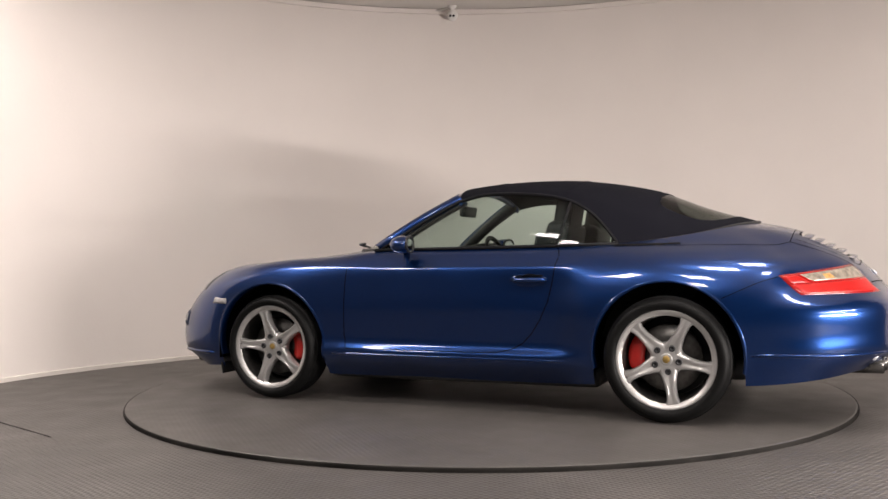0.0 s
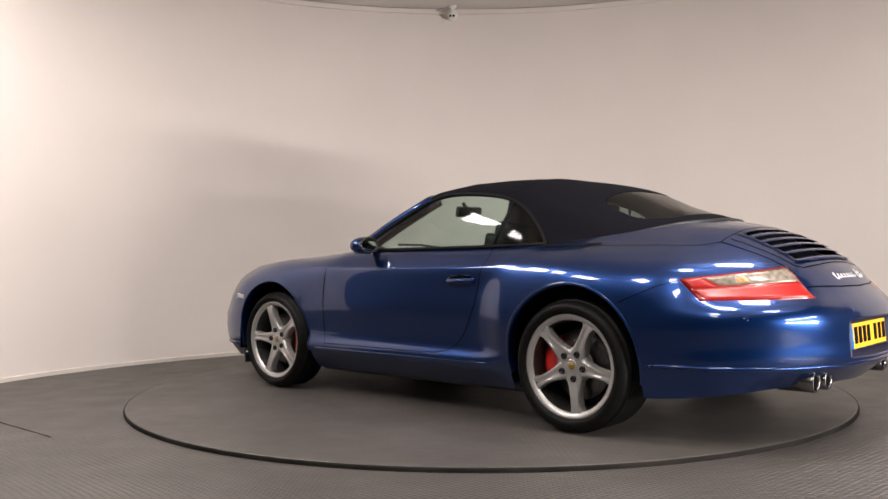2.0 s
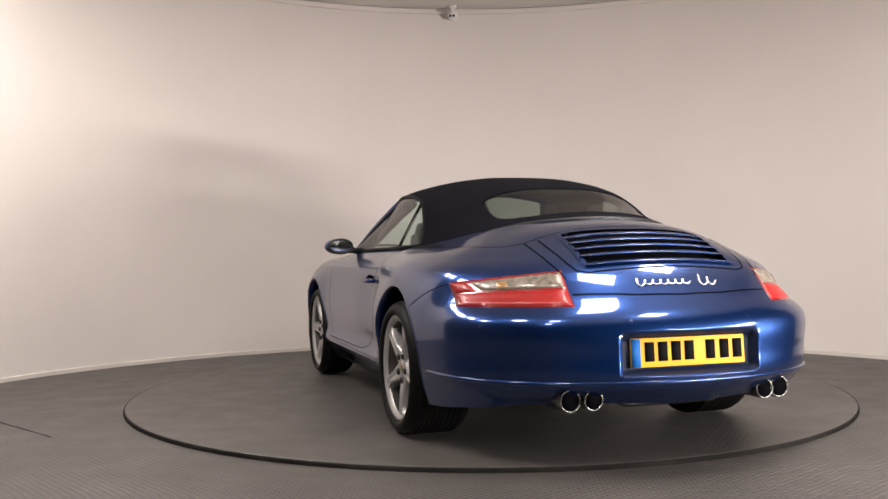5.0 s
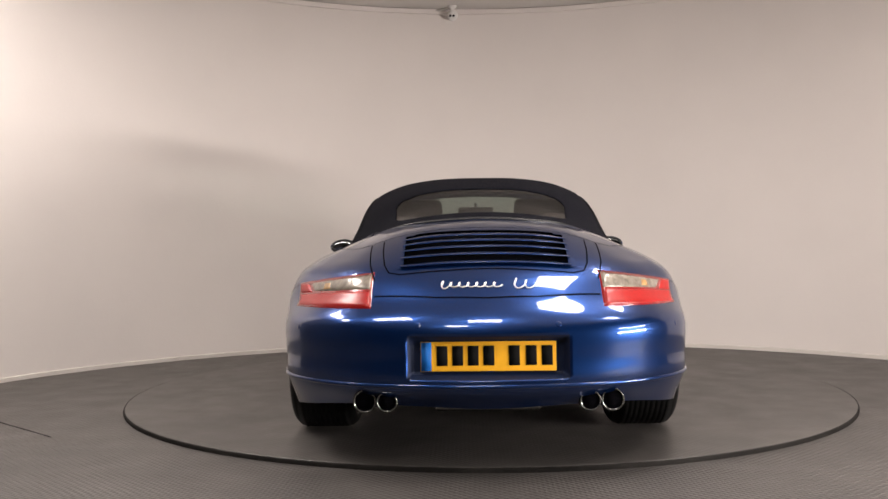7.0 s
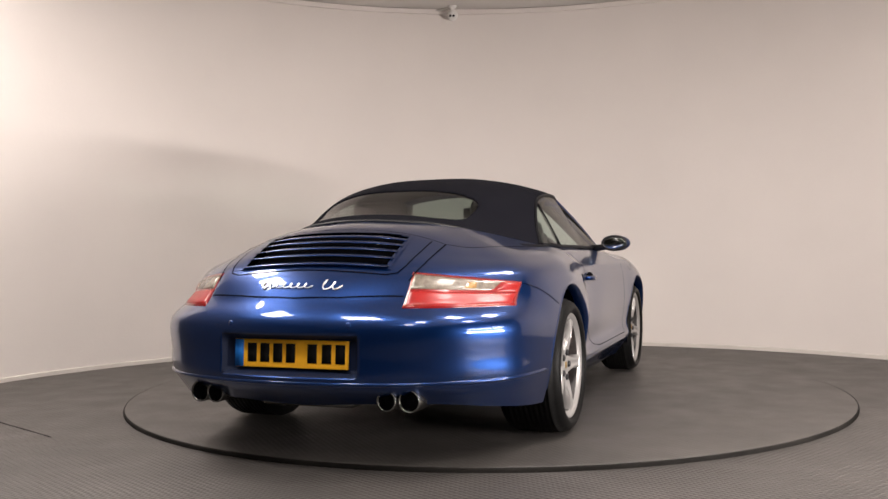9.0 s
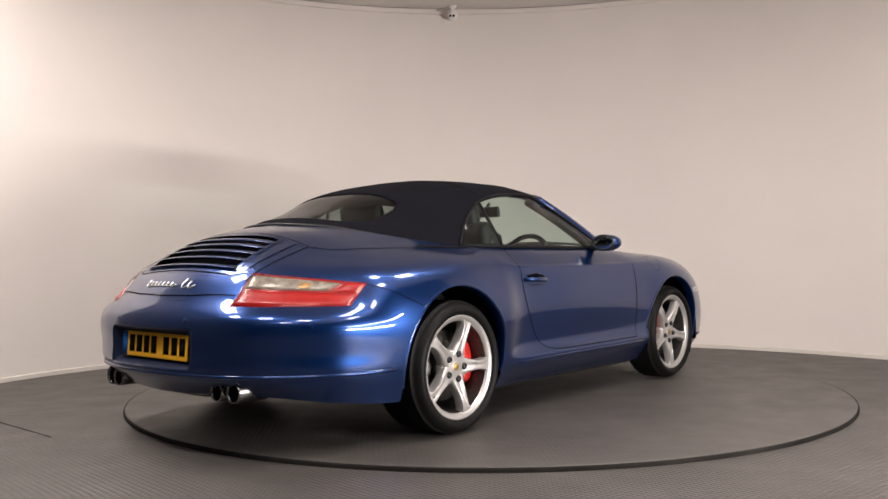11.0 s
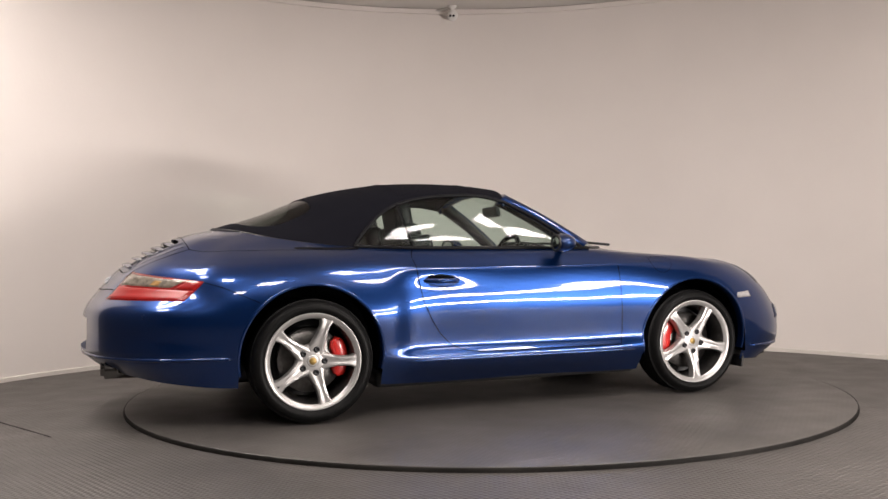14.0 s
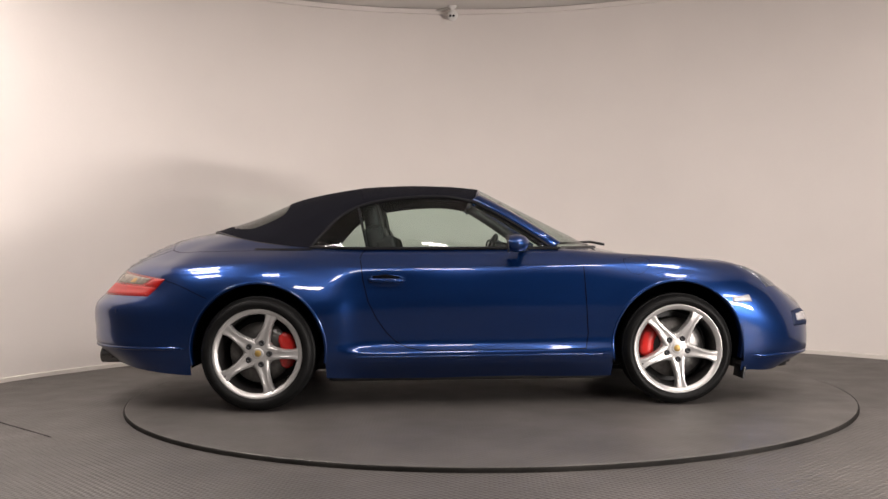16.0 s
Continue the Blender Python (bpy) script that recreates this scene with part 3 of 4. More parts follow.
    part("windscreen_header", tube_bm([p + Vector((0.000, 0, -0.022)) for p in B], [0.010, 0.013, 0.017] + [0.021] * (len(B) - 6) + [0.017, 0.013, 0.010], 10), M_PAINT, car)
    part("cowl", tube_bm([p + Vector((0.012, 0, -0.004)) for p in A], 0.014, 8), M_BLACK, car, "black plastic scuttle")
    for y0, y1 in ((-.42, .10), (.16, .58)):
        arm = part("wiper", tube_bm([(2.02, y0, .905), (1.985, (y0 + y1) / 2, .925), (1.94 - 0.1 * (y1 > .3), y1, .925)], 0.008, 8), M_BLACK, car, "black wiper arm")
    # rear-view mirror
    m = box_bm(0.035, 0.235, 0.070, pose(1.385, 0, 1.130, 0, -8, 0), 0.017, 3)
    rv = part("rear_view_mirror", m, M_BLACK, car)
    part("mirror_stalk", tube_bm([(1.40, 0, 1.15), (1.43, 0, 1.19)], 0.012, 8), M_BLACK, rv)


def build_cabin(car):
    ring = [Vector(p) for p in resample(RING_8, 60)]
    ring = ring + [Vector((p.x, -p.y, p.z)) for p in reversed(ring[1:-1])]
    bm = bmesh.new()
    mid = Vector((0.85, 0, 0))
    rows = []
    for k, z, s in ((0, None, 1.0), (1, 0.70, 0.93), (2, 0.40, 0.88)):
        rows.append([bm.verts.new((mid.x + (p.x - mid.x) * s, p.y * s, (p.z - 0.006) if z is None else z)) for p in ring])
    n = len(ring)
    for a, b in zip(rows, rows[1:]):
        for i in range(n):
            bm.faces.new((a[i], a[(i + 1) % n], b[(i + 1) % n], b[i]))
    bm.faces.new(rows[-1])
    part("cabin_tub", bm, M_LEATHER, car, "black trimmed cabin interior")
    # parcel shelf behind the seats
    part("rear_shelf", box_bm(0.75, 1.12, 0.05, pose(0.02, 0, 0.86, 0, 4, 0), 0.02), M_LEATHER, car)
    dash = join(box_bm(0.46, 1.28, 0.16, pose(1.60, 0, 0.795, 0, 6, 0), 0.055, 3), box_bm(0.18, 0.34, 0.07, pose(1.43, -0.36, 0.885, 0, 8, 0), 0.03, 3))
    part("dashboard", dash, M_LEATHER, car, "black leather dashboard with hooded dials")
    ring_pts = [(0.0, 0.178 * math.cos(a), 0.178 * math.sin(a)) for a in (2 * math.pi * i / 32 for i in range(33))]
    wheel = join(tube_bm(ring_pts, 0.016, 10), box_bm(0.03, 0.34, 0.035, None, 0.012), box_bm(0.03, 0.05, 0.17, pose(0, 0, -0.09), 0.012), box_bm(0.05, 0.12, 0.10, None, 0.03, 3))
    wheel.transform(pose(1.30, -0.37, 0.80, 0, 22, 0))
    part("steering_wheel", wheel, M_LEATHER, car, "black leather steering wheel")
    for y in (-0.37, 0.37):
        cushion = box_bm(0.50, 0.48, 0.16, pose(0.98, y, 0.50, 0, -6, 0), 0.06, 3)
        seat = part("seat", cushion, M_LEATHER, car, "black leather sports seat")
        part("seat_back", box_bm(0.13, 0.48, 0.56, pose(0.69, y, 0.76, 0, -14, 0), 0.055, 3), M_LEATHER, seat)
        part("headrest", box_bm(0.10, 0.33, 0.22, pose(0.62, y, 1.06, 0, -10, 0), 0.045, 3), M_LEATHER, seat)
        for dy in (-0.21, 0.21):
            part("bolster", box_bm(0.12, 0.07, 0.42, pose(0.74, y + dy, 0.76, 0, -14, 0), 0.03, 3), M_LEATHER, seat)


def spoke_bm(theta, r_in, r_out, y_hub, y_rim):
    """One waisted spoke with a groove, from the hub to the rim."""
    bm = bmesh.new()
    rows = []
    n = 12
    for k in range(n + 1):
        t = k / n
        r = r_in + (r_out - r_in) * t
        w = 0.0185 + 0.036 * (1 - t) ** 2.3 + 0.013 * t ** 3 + 0.012 * max(0, t - 0.88) * 8
        y = y_hub + (y_rim - y_hub) * smooth01(np.array(t)) + 0.006 * math.sin(math.pi * t)
        g = 0.003 * math.sin(math.pi * min(1, t * 1.05)) ** 0.7 if 0 < t < 1 else 0.0
        prof = [(-w, y - 0.045), (-w, y - 0.010), (-w * 0.82, y), (-w * 0.50, y + 0.002), (-w * 0.28, y - g), (w * 0.28, y - g), (w * 0.50, y + 0.002), (w * 0.82, y), (w, y - 0.010), (w, y - 0.045)]
        rows.append([bm.verts.new((r, h, s)) for s, h in prof])
    for a, b in zip(rows, rows[1:]):
        for i in range(len(a) - 1):
            bm.faces.new((a[i], a[i + 1], b[i + 1], b[i]))
    bmesh.ops.recalc_face_normals(bm, faces=bm.faces[:])
    bm.transform(Matrix(((-math.cos(theta), 0, math.sin(theta), 0), (0, 1, 0, 0), (math.sin(theta), 0, math.cos(theta), 0), (0, 0, 0, 1))))
    return bm


def build_wheel(car, m, tyre_r, half, phase, caliper_deg):
    """A five-spoke wheel whose face looks along +y; half is half the tyre's width."""
    rr = 0.252
    f = half - 0.012                        # the rim lip's face
    hub_y = f - 0.030
    outer = [(rr - 0.004, f - 0.012), (rr, f - 0.004), (rr - 0.003, f), (rr - 0.010, f - 0.001), (rr - 0.026, f - 0.010), (rr - 0.032, f - 0.018), (rr - 0.036, f - 0.045), (rr - 0.040, f - 0.12), (rr - 0.045, -half + 0.02), (rr - 0.02, -half + 0.01), (rr - 0.004, -half + 0.015)]
    rim = part("wheel", lathe_bm(outer[:6], 72), M_ALLOY, car, "silver five-spoke alloy wheel")
    rim.matrix_local = m
    part("barrel", lathe_bm(outer[5:] + outer[:1], 56), M_DISC, rim, "dull inner rim barrel")
    for k in range(5):
        sp = part("spoke", spoke_bm(radians(phase + 72 * k), 0.040, rr - 0.024, hub_y, f - 0.012), M_ALLOY, rim)
        sp.data.set_sharp_from_angle(angle=radians(50))
    part("hub", lathe_bm([(0.001, hub_y + 0.003), (0.034, hub_y + 0.003), (0.070, hub_y + 0.001), (0.084, hub_y - 0.007), (0.086, hub_y - 0.05)], 40), M_ALLOY, rim)
    r0, R, w = rr - 0.006, tyre_r, half
    prof = [(r0, w - 0.020), (r0 + 0.006, w - 0.006), (r0 + 0.022, w + 0.002), (r0 + (R - r0) * 0.5, w + 0.004), (R - 0.022, w - 0.006), (R - 0.008, w - 0.022), (R - 0.001, w - 0.045)]
    tread = []
    for k, h in enumerate(np.linspace(w - 0.05, -(w - 0.05), 9)):
        tread += [(R, h + 0.006), (R, h - 0.006), (R - 0.0022, h - 0.0075), (R - 0.0022, h - 0.0105)]
    prof = prof + tread + [(a, -b) for a, b in reversed(prof)]
    part("tyre", lathe_bm(prof, 72, closed=True), M_TYRE, rim, "black low-profile tyre")
    part("hub_cap", lathe_bm([(0.0005, hub_y + 0.0055), (0.024, hub_y + 0.0052), (0.030, hub_y + 0.0042), (0.032, hub_y + 0.001)], 32), M_ALLOY, rim)
    part("badge", join(lathe_bm([(0.0005, hub_y + 0.0072), (0.018, hub_y + 0.0068), (0.021, hub_y + 0.0045)], 7)), M_GOLD, rim, "small gold crest badge")
    for k in range(5):
        a = radians(phase + 72 * k)
        bx, bz = -0.062 * math.cos(a), 0.062 * math.sin(a)
        bolt = join(lathe_bm([(0.0005, 0.004), (0.008, 0.004), (0.009, 0.009), (0.0135, 0.008), (0.016, 0.002), (0.0165, -0.014)], 16))
        bolt.transform(pose(bx, hub_y + 0.0035, bz))
        part("wheel_bolt", bolt, M_BOLT, rim)
    part("brake_disc", lathe_bm([(0.075, hub_y - 0.075), (0.168, hub_y - 0.075), (0.170, hub_y - 0.078), (0.170, hub_y - 0.102), (0.075, hub_y - 0.102), (0.07, hub_y - 0.06), (0.02, hub_y - 0.055)], 56), M_ROTOR, rim, "ventilated steel brake disc")
    cal = bmesh.new()
    rows = []
    for k in range(15):
        t = k / 14
        a = radians(caliper_deg + (t - 0.5) * 72)
        e = min(1, 5 * min(t, 1 - t) + 0.45)
        prof = [(0.118, -0.060), (0.122, -0.050), (0.150, -0.044), (0.180, -0.046), (0.198, -0.056), (0.200, -0.11)]
        rows.append([cal.verts.new((-(0.158 + (r - 0.158) * e) * math.cos(a), hub_y + h - 0.002, (0.158 + (r - 0.158) * e) * math.sin(a))) for r, h in prof])
    for a, b in zip(rows, rows[1:]):
        for i in range(len(a) - 1):
            cal.faces.new((a[i], a[i + 1], b[i + 1], b[i]))
    cal.faces.new(rows[0])
    cal.faces.new(rows[-1])
    bmesh.ops.recalc_face_normals(cal, faces=cal.faces[:])
    part("brake_caliper", cal, M_CALIPER, rim, "red enamelled brake caliper")
    part("inner_shield", lathe_bm([(0.001, -half + 0.05), (rr - 0.05, -half + 0.05)], 40), M_BLACK, rim)
    a = radians(phase + 36 + 108)
    part("valve", tube_bm([(-0.222 * math.cos(a), f - 0.03, 0.222 * math.sin(a)), (-0.216 * math.cos(a), f - 0.008, 0.216 * math.sin(a))], 0.004, 8), M_BLACK, rim)
    return rim


def build_wheels(car):
    build_wheel(car, pose(0, 0.772, 0.318), 0.318, 0.148, 62, 168)
    build_wheel(car, pose(0, -0.772, 0.318, 0, 0, 180), 0.318, 0.148, 70, 4)
    build_wheel(car, pose(2.35, 0.752, 0.311), 0.311, 0.116, 33, 8)
    build_wheel(car, pose(2.35, -0.752, 0.311, 0, 0, 180), 0.311, 0.116, 59, 163)
    # wheel housings
    for side in (1, -1):
        for ax, az, ar in ARCHES:
            bm = bmesh.new()
            rows = []
            n = 28
            for y, k in ((0.0, 1.0), (0.10, 1.03), (0.36, 1.03), (0.40, 0.90)):
                row = [bm.verts.new((ax + ar * k, side * (0.86 - y), 0.235))]
                row += [bm.verts.new((ax + ar * k * math.cos(a), side * (0.86 - y), az + ar * k * math.sin(a))) for a in (math.pi * i / n for i in range(n + 1))]
                row += [bm.verts.new((ax - ar * k, side * (0.86 - y), 0.235))]
                rows.append(row)
            for a, b in zip(rows, rows[1:]):
                for i in range(len(a) - 1):
                    bm.faces.new((a[i], a[i + 1], b[i + 1], b[i]))
            bm.faces.new(rows[-1])
            part("wheel_housing", bm, M_SEAM_SHADE, car, "black plastic wheel-arch liner")


def arch_lips(car, tree):
    """A rolled lip round each wheel opening."""
    for side in (1, -1):
        for ax, az, ar in ARCHES:
            bm = bmesh.new()
            rows = []
            n = 44
            for i in range(n + 1):
                a = radians(-22) + (math.pi + radians(44)) * i / n
                c, s = math.cos(a), math.sin(a)
                hit, _, _, _ = tree.ray_cast(Vector((ax + (ar + 0.012) * c, side * 1.4, az + (ar + 0.012) * s)), Vector((0, -side, 0)))
                if hit is None:
                    continue
                y = abs(hit.y)
                rows.append([bm.verts.new((ax + (ar + dr) * c, side * (y + dy), az + (ar + dr) * s)) for dr, dy in ((0.011, 0.0), (0.006, 0.0035), (-0.002, 0.003), (-0.006, -0.004), (-0.006, -0.05))])
            for a, b in zip(rows, rows[1:]):
                for k in range(len(a) - 1):
                    bm.faces.new((a[k], a[k + 1], b[k + 1], b[k]))
            bmesh.ops.recalc_face_normals(bm, faces=bm.faces[:])
            part("arch_lip", bm, M_PAINT, car)


def build_tail_lights(car, tree):
    for side in (1, -1):
        def q(x, y, z):
            return (x, side * y, z)
        li, lo, uo, ui = q(-.945, .450, .646), q(-.605, .782, .640), q(-.525, .808, .735), q(-.862, .453, .786)
        def mixp(a, b, t):
            return tuple(p + (r - p) * t for p, r in zip(a, b))
        way = side
        rim = part("tail_light", patch((li, lo, uo, ui), tree, 24, 10, 0.003, way=way), M_REDRIM, car, "wrap-round red and clear rear lamp")
        def inn(u, v):
            return mixp(mixp(li, lo, u), mixp(ui, uo, u), v)
        part("red_lens", patch((inn(.02, .05), inn(.955, .05), inn(.98, .50), inn(.02, .50)), tree, 22, 6, 0.006, 0.001, way=way), M_RED, rim)
        part("clear_lens", patch((inn(.02, .51), inn(.72, .55), inn(.80, .92), inn(.02, .95)), tree, 22, 6, 0.006, 0.001, way=way), M_CLEAR, rim, "clear ribbed lamp lens")
        part("indicator_lens", patch((inn(.44, .56), inn(.58, .56), inn(.57, .86), inn(.45, .86)), tree, 6, 5, 0.0070, 0.001, way=way), M_BULB, rim, "pale amber indicator lens")
        for u in (.21, .40, .60):
            part("lens_divider", patch((inn(u, .54), inn(u + .012, .54), inn(u + .012, .93), inn(u, .93)), tree, 2, 6, 0.0082, way=way), M_DIVIDER, rim, "dark divider in the clear lens")
        part("outer_lens", patch((inn(.74, .52), inn(.98, .52), inn(.985, .94), inn(.82, .94)), tree, 6, 6, 0.0062, 0.001, way=way), M_RED, rim)
        part("side_marker", patch((q(2.76, .80, .565), q(2.65, .86, .568), q(2.65, .85, .598), q(2.74, .80, .598)), tree, 8, 4, 0.004, 0.002), M_AMBER, car, "pale side indicator lens")
        lamp = part("front_lamp", patch((q(3.20, .47, .405), q(3.02, .69, .415), q(3.01, .68, .490), q(3.17, .47, .480)), tree, 12, 6, 0.004, 0.004), M_NAVY, car, "front auxiliary lamp in a dark blue surround")
        part("lamp_lens", patch((q(3.18, .50, .425), q(3.035, .675, .432), q(3.03, .665, .476), q(3.16, .50, .468)), tree, 10, 5, 0.008, 0.004), M_AMBER, lamp, "clear lamp lens")
        part("headlight", patch((q(3.05, .52, .58), q(2.86, .73, .62), q(2.74, .70, .76), q(2.88, .50, .70)), tree, 12, 8, 0.004, 0.006), M_HEAD, car, "oval clear headlight")


def build_details(car, tree):
    door_y = [abs(tree.ray_cast(Vector((x, 1.4, z)), Vector((0, -1, 0)))[0].y) for x, z in DOOR[1:-1]]
    for pts in both([(x, y, z) for (x, z), y in zip(DOOR[1:-1], door_y)]):
        seam(pts, "door_gap", car, tree, 0.005, 8)
    for pts in both([(.566, .80, .84), (.575, .77, .872), (.59, .74, .89)]):
        seam(pts, "door_gap", car, tree, 0.005, 8)
    # engine lid and roof cover
    def top(pts):
        return [tuple(tree.ray_cast(Vector((x, y, 1.6)), Vector((0, 0, -1)))[0]) for x, y in pts]

    for s in (1, -1):
        seam(top([(-.575, s * .49), (-.68, s * .487), (-.80, s * .478), (-.90, s * .45)]), "lid_gap", car, tree, 0.006, 10)
        seam(top([(.29, s * .722), (.20, s * .718), (.08, s * .703), (-.05, s * .680)]), "roof_flap", car, tree, 0.026, 12, M_TRIM)
        seam(top([(-.575, s * .49), (-.52, s * .56), (-.44, s * .615), (-.30, s * .66), (-.05, s * .705), (.28, s * .738)]), "roof_cover_gap", car, tree, 0.004, 14)
    seam([(-.96, -.452, .698), (-.985, -.36, .699), (-1.03, -.2, .700), (-1.05, 0, .700), (-1.03, .2, .700), (-.985, .36, .699), (-.96, .452, .698)], "lid_gap", car, tree, 0.006, 16)
    seam(top([(-.60, .435), (-.72, .43), (-.84, .415), (-.885, .395), (-.905, .35), (-.92, .2), (-.925, 0), (-.92, -.2), (-.905, -.35), (-.885, -.395), (-.84, -.415), (-.72, -.43), (-.60, -.435)]), "grille_gap", car, tree, 0.006, 10)
    seam(top([(-.575, -.49), (-.592, -.3), (-.60, 0), (-.592, .3), (-.575, .49)]), "roof_cover_gap", car, tree, 0.004, 14)
    # bumper ridge and the lip along the tail
    ridge = []
    for k in range(57):
        a = radians(-98 + 196 * k / 56)
        o = Vector((-0.35 - 1.3 * math.cos(a), 1.5 * math.sin(a), 0.352))
        hit = tree.ray_cast(o, (Vector((-0.35, 0, 0.352)) - o).normalized())[0]
        if hit is not None and hit.x < -0.385:
            ridge.append(hit)
    nose = []
    for k in range(49):
        a = radians(-88 + 176 * k / 48)
        o = Vector((2.55 + 1.4 * math.cos(a), 1.5 * math.sin(a), 0.262))
        hit = tree.ray_cast(o, (Vector((2.55, 0, 0.262)) - o).normalized())[0]
        if hit is not None and hit.x > 2.735:
            nose.append(hit)
    part("bumper_ridge", tube_bm(nose, [0.004] + [0.010] * (len(nose) - 2) + [0.004], 10), M_PAINT, car)
    part("bumper_ridge", tube_bm(ridge, [0.004] + [0.009] * (len(ridge) - 2) + [0.004], 10), M_PAINT, car)
    # rear bumper to quarter panel, nose to wing, bonnet
    for pts in both([(-.525, .812, .725), (-.44, .86, .70), (-.36, .89, .665), (-.27, .91, .625)]):
        seam(pts, "bumper_gap", car, tree, 0.0035, 8)
    for pts in both([(1.76, .66, .89), (2.1, .63, .86), (2.45, .56, .82), (2.75, .42, .74)]):
        seam(pts, "bonnet_gap", car, tree, 0.005, 14)
    ring = [(2.13 + .075 * math.cos(a), -.80 , .785 + .075 * math.sin(a)) for a in (2 * math.pi * i / 20 for i in range(20))]
    seam(ring, "fuel_flap_gap", car, tree, 0.002, 3, closed=True)
    # engine grille: tray and slats
    def on_top(x, y, drop=0.0):
        return tree.ray_cast(Vector((x, y, 1.6)), Vector((0, 0, -1)))[0] + Vector((0, 0, -drop))

    bm = bmesh.new()
    rows = [[bm.verts.new(on_top(-0.615 - 0.30 * i / 8 + 0.20 * y * y, y, 0.045 if 0 < i < 8 else 0.004)) for y in np.linspace(-0.357, 0.357, 21)] for i in range(9)]
    for a, b in zip(rows, rows[1:]):
        for i in range(20):
            bm.faces.new((a[i], a[i + 1], b[i + 1], b[i]))
    part("grille_tray", bm, M_SEAM_SHADE, car, "black engine grille tray")
    for s in (1, -1):
        seam([on_top(x + 0.20 * .348 ** 2, s * .348) for x in (-.622, -.70, -.80, -.905)], "grille_frame", car, tree, 0.024, 10, M_PAINT, 0.003)
    for x in (-.628, -.899):
        seam([on_top(x + 0.20 * y * y, y) for y in np.linspace(-.354, .354, 13)], "grille_frame", car, tree, 0.016, 3, M_PAINT, 0.003)
    for n in range(5):
        x0 = -0.668 - 0.0535 * n
        bm = bmesh.new()
        rows = []
        for k in range(21):
            y = -0.348 + 0.696 * k / 20
            p = on_top(x0 + 0.20 * y * y, y)
            e = 0.3 + 0.7 * min(1, 8 * min(k / 20, 1 - k / 20))
            rows.append([bm.verts.new((p.x + a, y, p.z + b * e + a * 0.12)) for a, b in ((-0.029, -0.004), (-0.027, 0.000), (-0.006, 0.003), (0.010, 0.003), (0.012, -0.001), (-0.006, -0.004))])
        for a, b in zip(rows, rows[1:]):
            for i in range(6):
                bm.faces.new((a[i], a[(i + 1) % 6], b[(i + 1) % 6], b[i]))
        bmesh.ops.recalc_face_normals(bm, faces=bm.faces[:])
        part("grille_slat", bm, M_PAINT, car, "blue painted engine-lid slat")
    # number plate with its marks as bars
    holder = part("number_plate", box_bm(0.008, 0.522, 0.114, pose(-1.066, 0, .4625, 0, 4, 0), 0.003), M_YELLOW, car, "yellow rear number plate")
    part("plate_band", box_bm(0.002, 0.040, 0.110, pose(-1.0712, .239, .4625, 0, 4, 0)), M_PBLUE, holder, "blue plate band")
    part("band_mark", box_bm(0.002, 0.016, 0.014, pose(-1.0722, .236, .430, 0, 4, 0)), M_YELLOW, holder)
    for k, y in enumerate((.178, .118, .058, -.002, -.100, -.165, -.226)):
        part("plate_bar", box_bm(0.002, 0.042, 0.076, pose(-1.0712, y, .466, 0, 4, 0)), M_INK, holder, "black plain plate bar")
    part("plate_foot_bar", box_bm(0.002, 0.045, 0.012, pose(-1.0702, -.002, .411, 0, 4, 0)), M_PBLUE, holder)
    part("plate_foot_line", box_bm(0.002, 0.12, 0.003, pose(-1.0702, .13, .414, 0, 4, 0)), M_INK, holder)
    # chrome model badge, kept as plain wavy strokes
    for y0, y1, humps, amp in ((.186, -.052, 7, .0085), (-.098, -.182, 2, .0150)):
        pts = []
        n = humps * 14
        for k in range(n + 1):
            t = k / n
            z = .734 + amp * (1.0 + 0.7 * (t < 0.12)) * math.sin(2 * math.pi * humps * t)
            y = y0 + (y1 - y0) * t - 0.010 * math.cos(2 * math.pi * humps * t) - 0.35 * (z - .734)
            pts.append(tree.ray_cast(Vector((-1.6, y, z)), Vector((1, 0, 0)))[0] + Vector((-0.003, 0, 0.002)))
        part("model_badge", tube_bm(pts, 0.0026, 6), M_CHROME, car, "chrome model badge of plain strokes")
    # parking sensors in the rear bumper
    for y in (-.74, -.27, .27, .74):
        if abs(y) > .5:
            hit, nor, _, _ = tree.ray_cast(Vector((-1.5, math.copysign(1.25, y), .565)), Vector((.8, -math.copysign(.55, y), 0)).normalized())
        else:
            hit, nor, _, _ = tree.ray_cast(Vector((-1.6, y, .585)), Vector((1, 0, 0)))
        if nor.x > 0:
            nor = -nor
        bm = lathe_bm([(0.0005, 0.0010), (0.009, 0.0009), (0.0112, 0.0003), (0.012, -0.004)], 20)
        bm.transform(Matrix.Translation(hit) @ Vector((0, 1, 0)).rotation_difference(nor).to_matrix().to_4x4())
        part("parking_sensor", bm, M_PAINT, car, "small round body-coloured parking sensor")
    # exhaust tail pipes
    for side in (1, -1):
        for y, r in ((.487, .046), (.397, .042)):
            bm = lathe_bm([(r, 0.0), (r - 0.003, 0.005), (r - 0.008, 0.001), (r - 0.010, -0.02), (r - 0.012, -0.16), (r + 0.001, -0.16), (r, -0.05)], 36, closed=True, m=pose(-1.018 + 0.22 * (y - .397), side * y, .282, 0, 0, 90))
            pipe = part("tail_pipe", bm, M_STEEL, car, "round polished exhaust tail pipe")
            # near-black disc behind the lip stands in for the shade inside the pipe
            part("bore_shade", lathe_bm([(0.0005, -0.0045), (r - 0.0092, -0.0040), (r - 0.0090, -0.030)], 28, m=pose(-1.018 + 0.22 * (y - .397), side * y, .282, 0, 0, 90)), M_SEAM_SHADE, pipe)
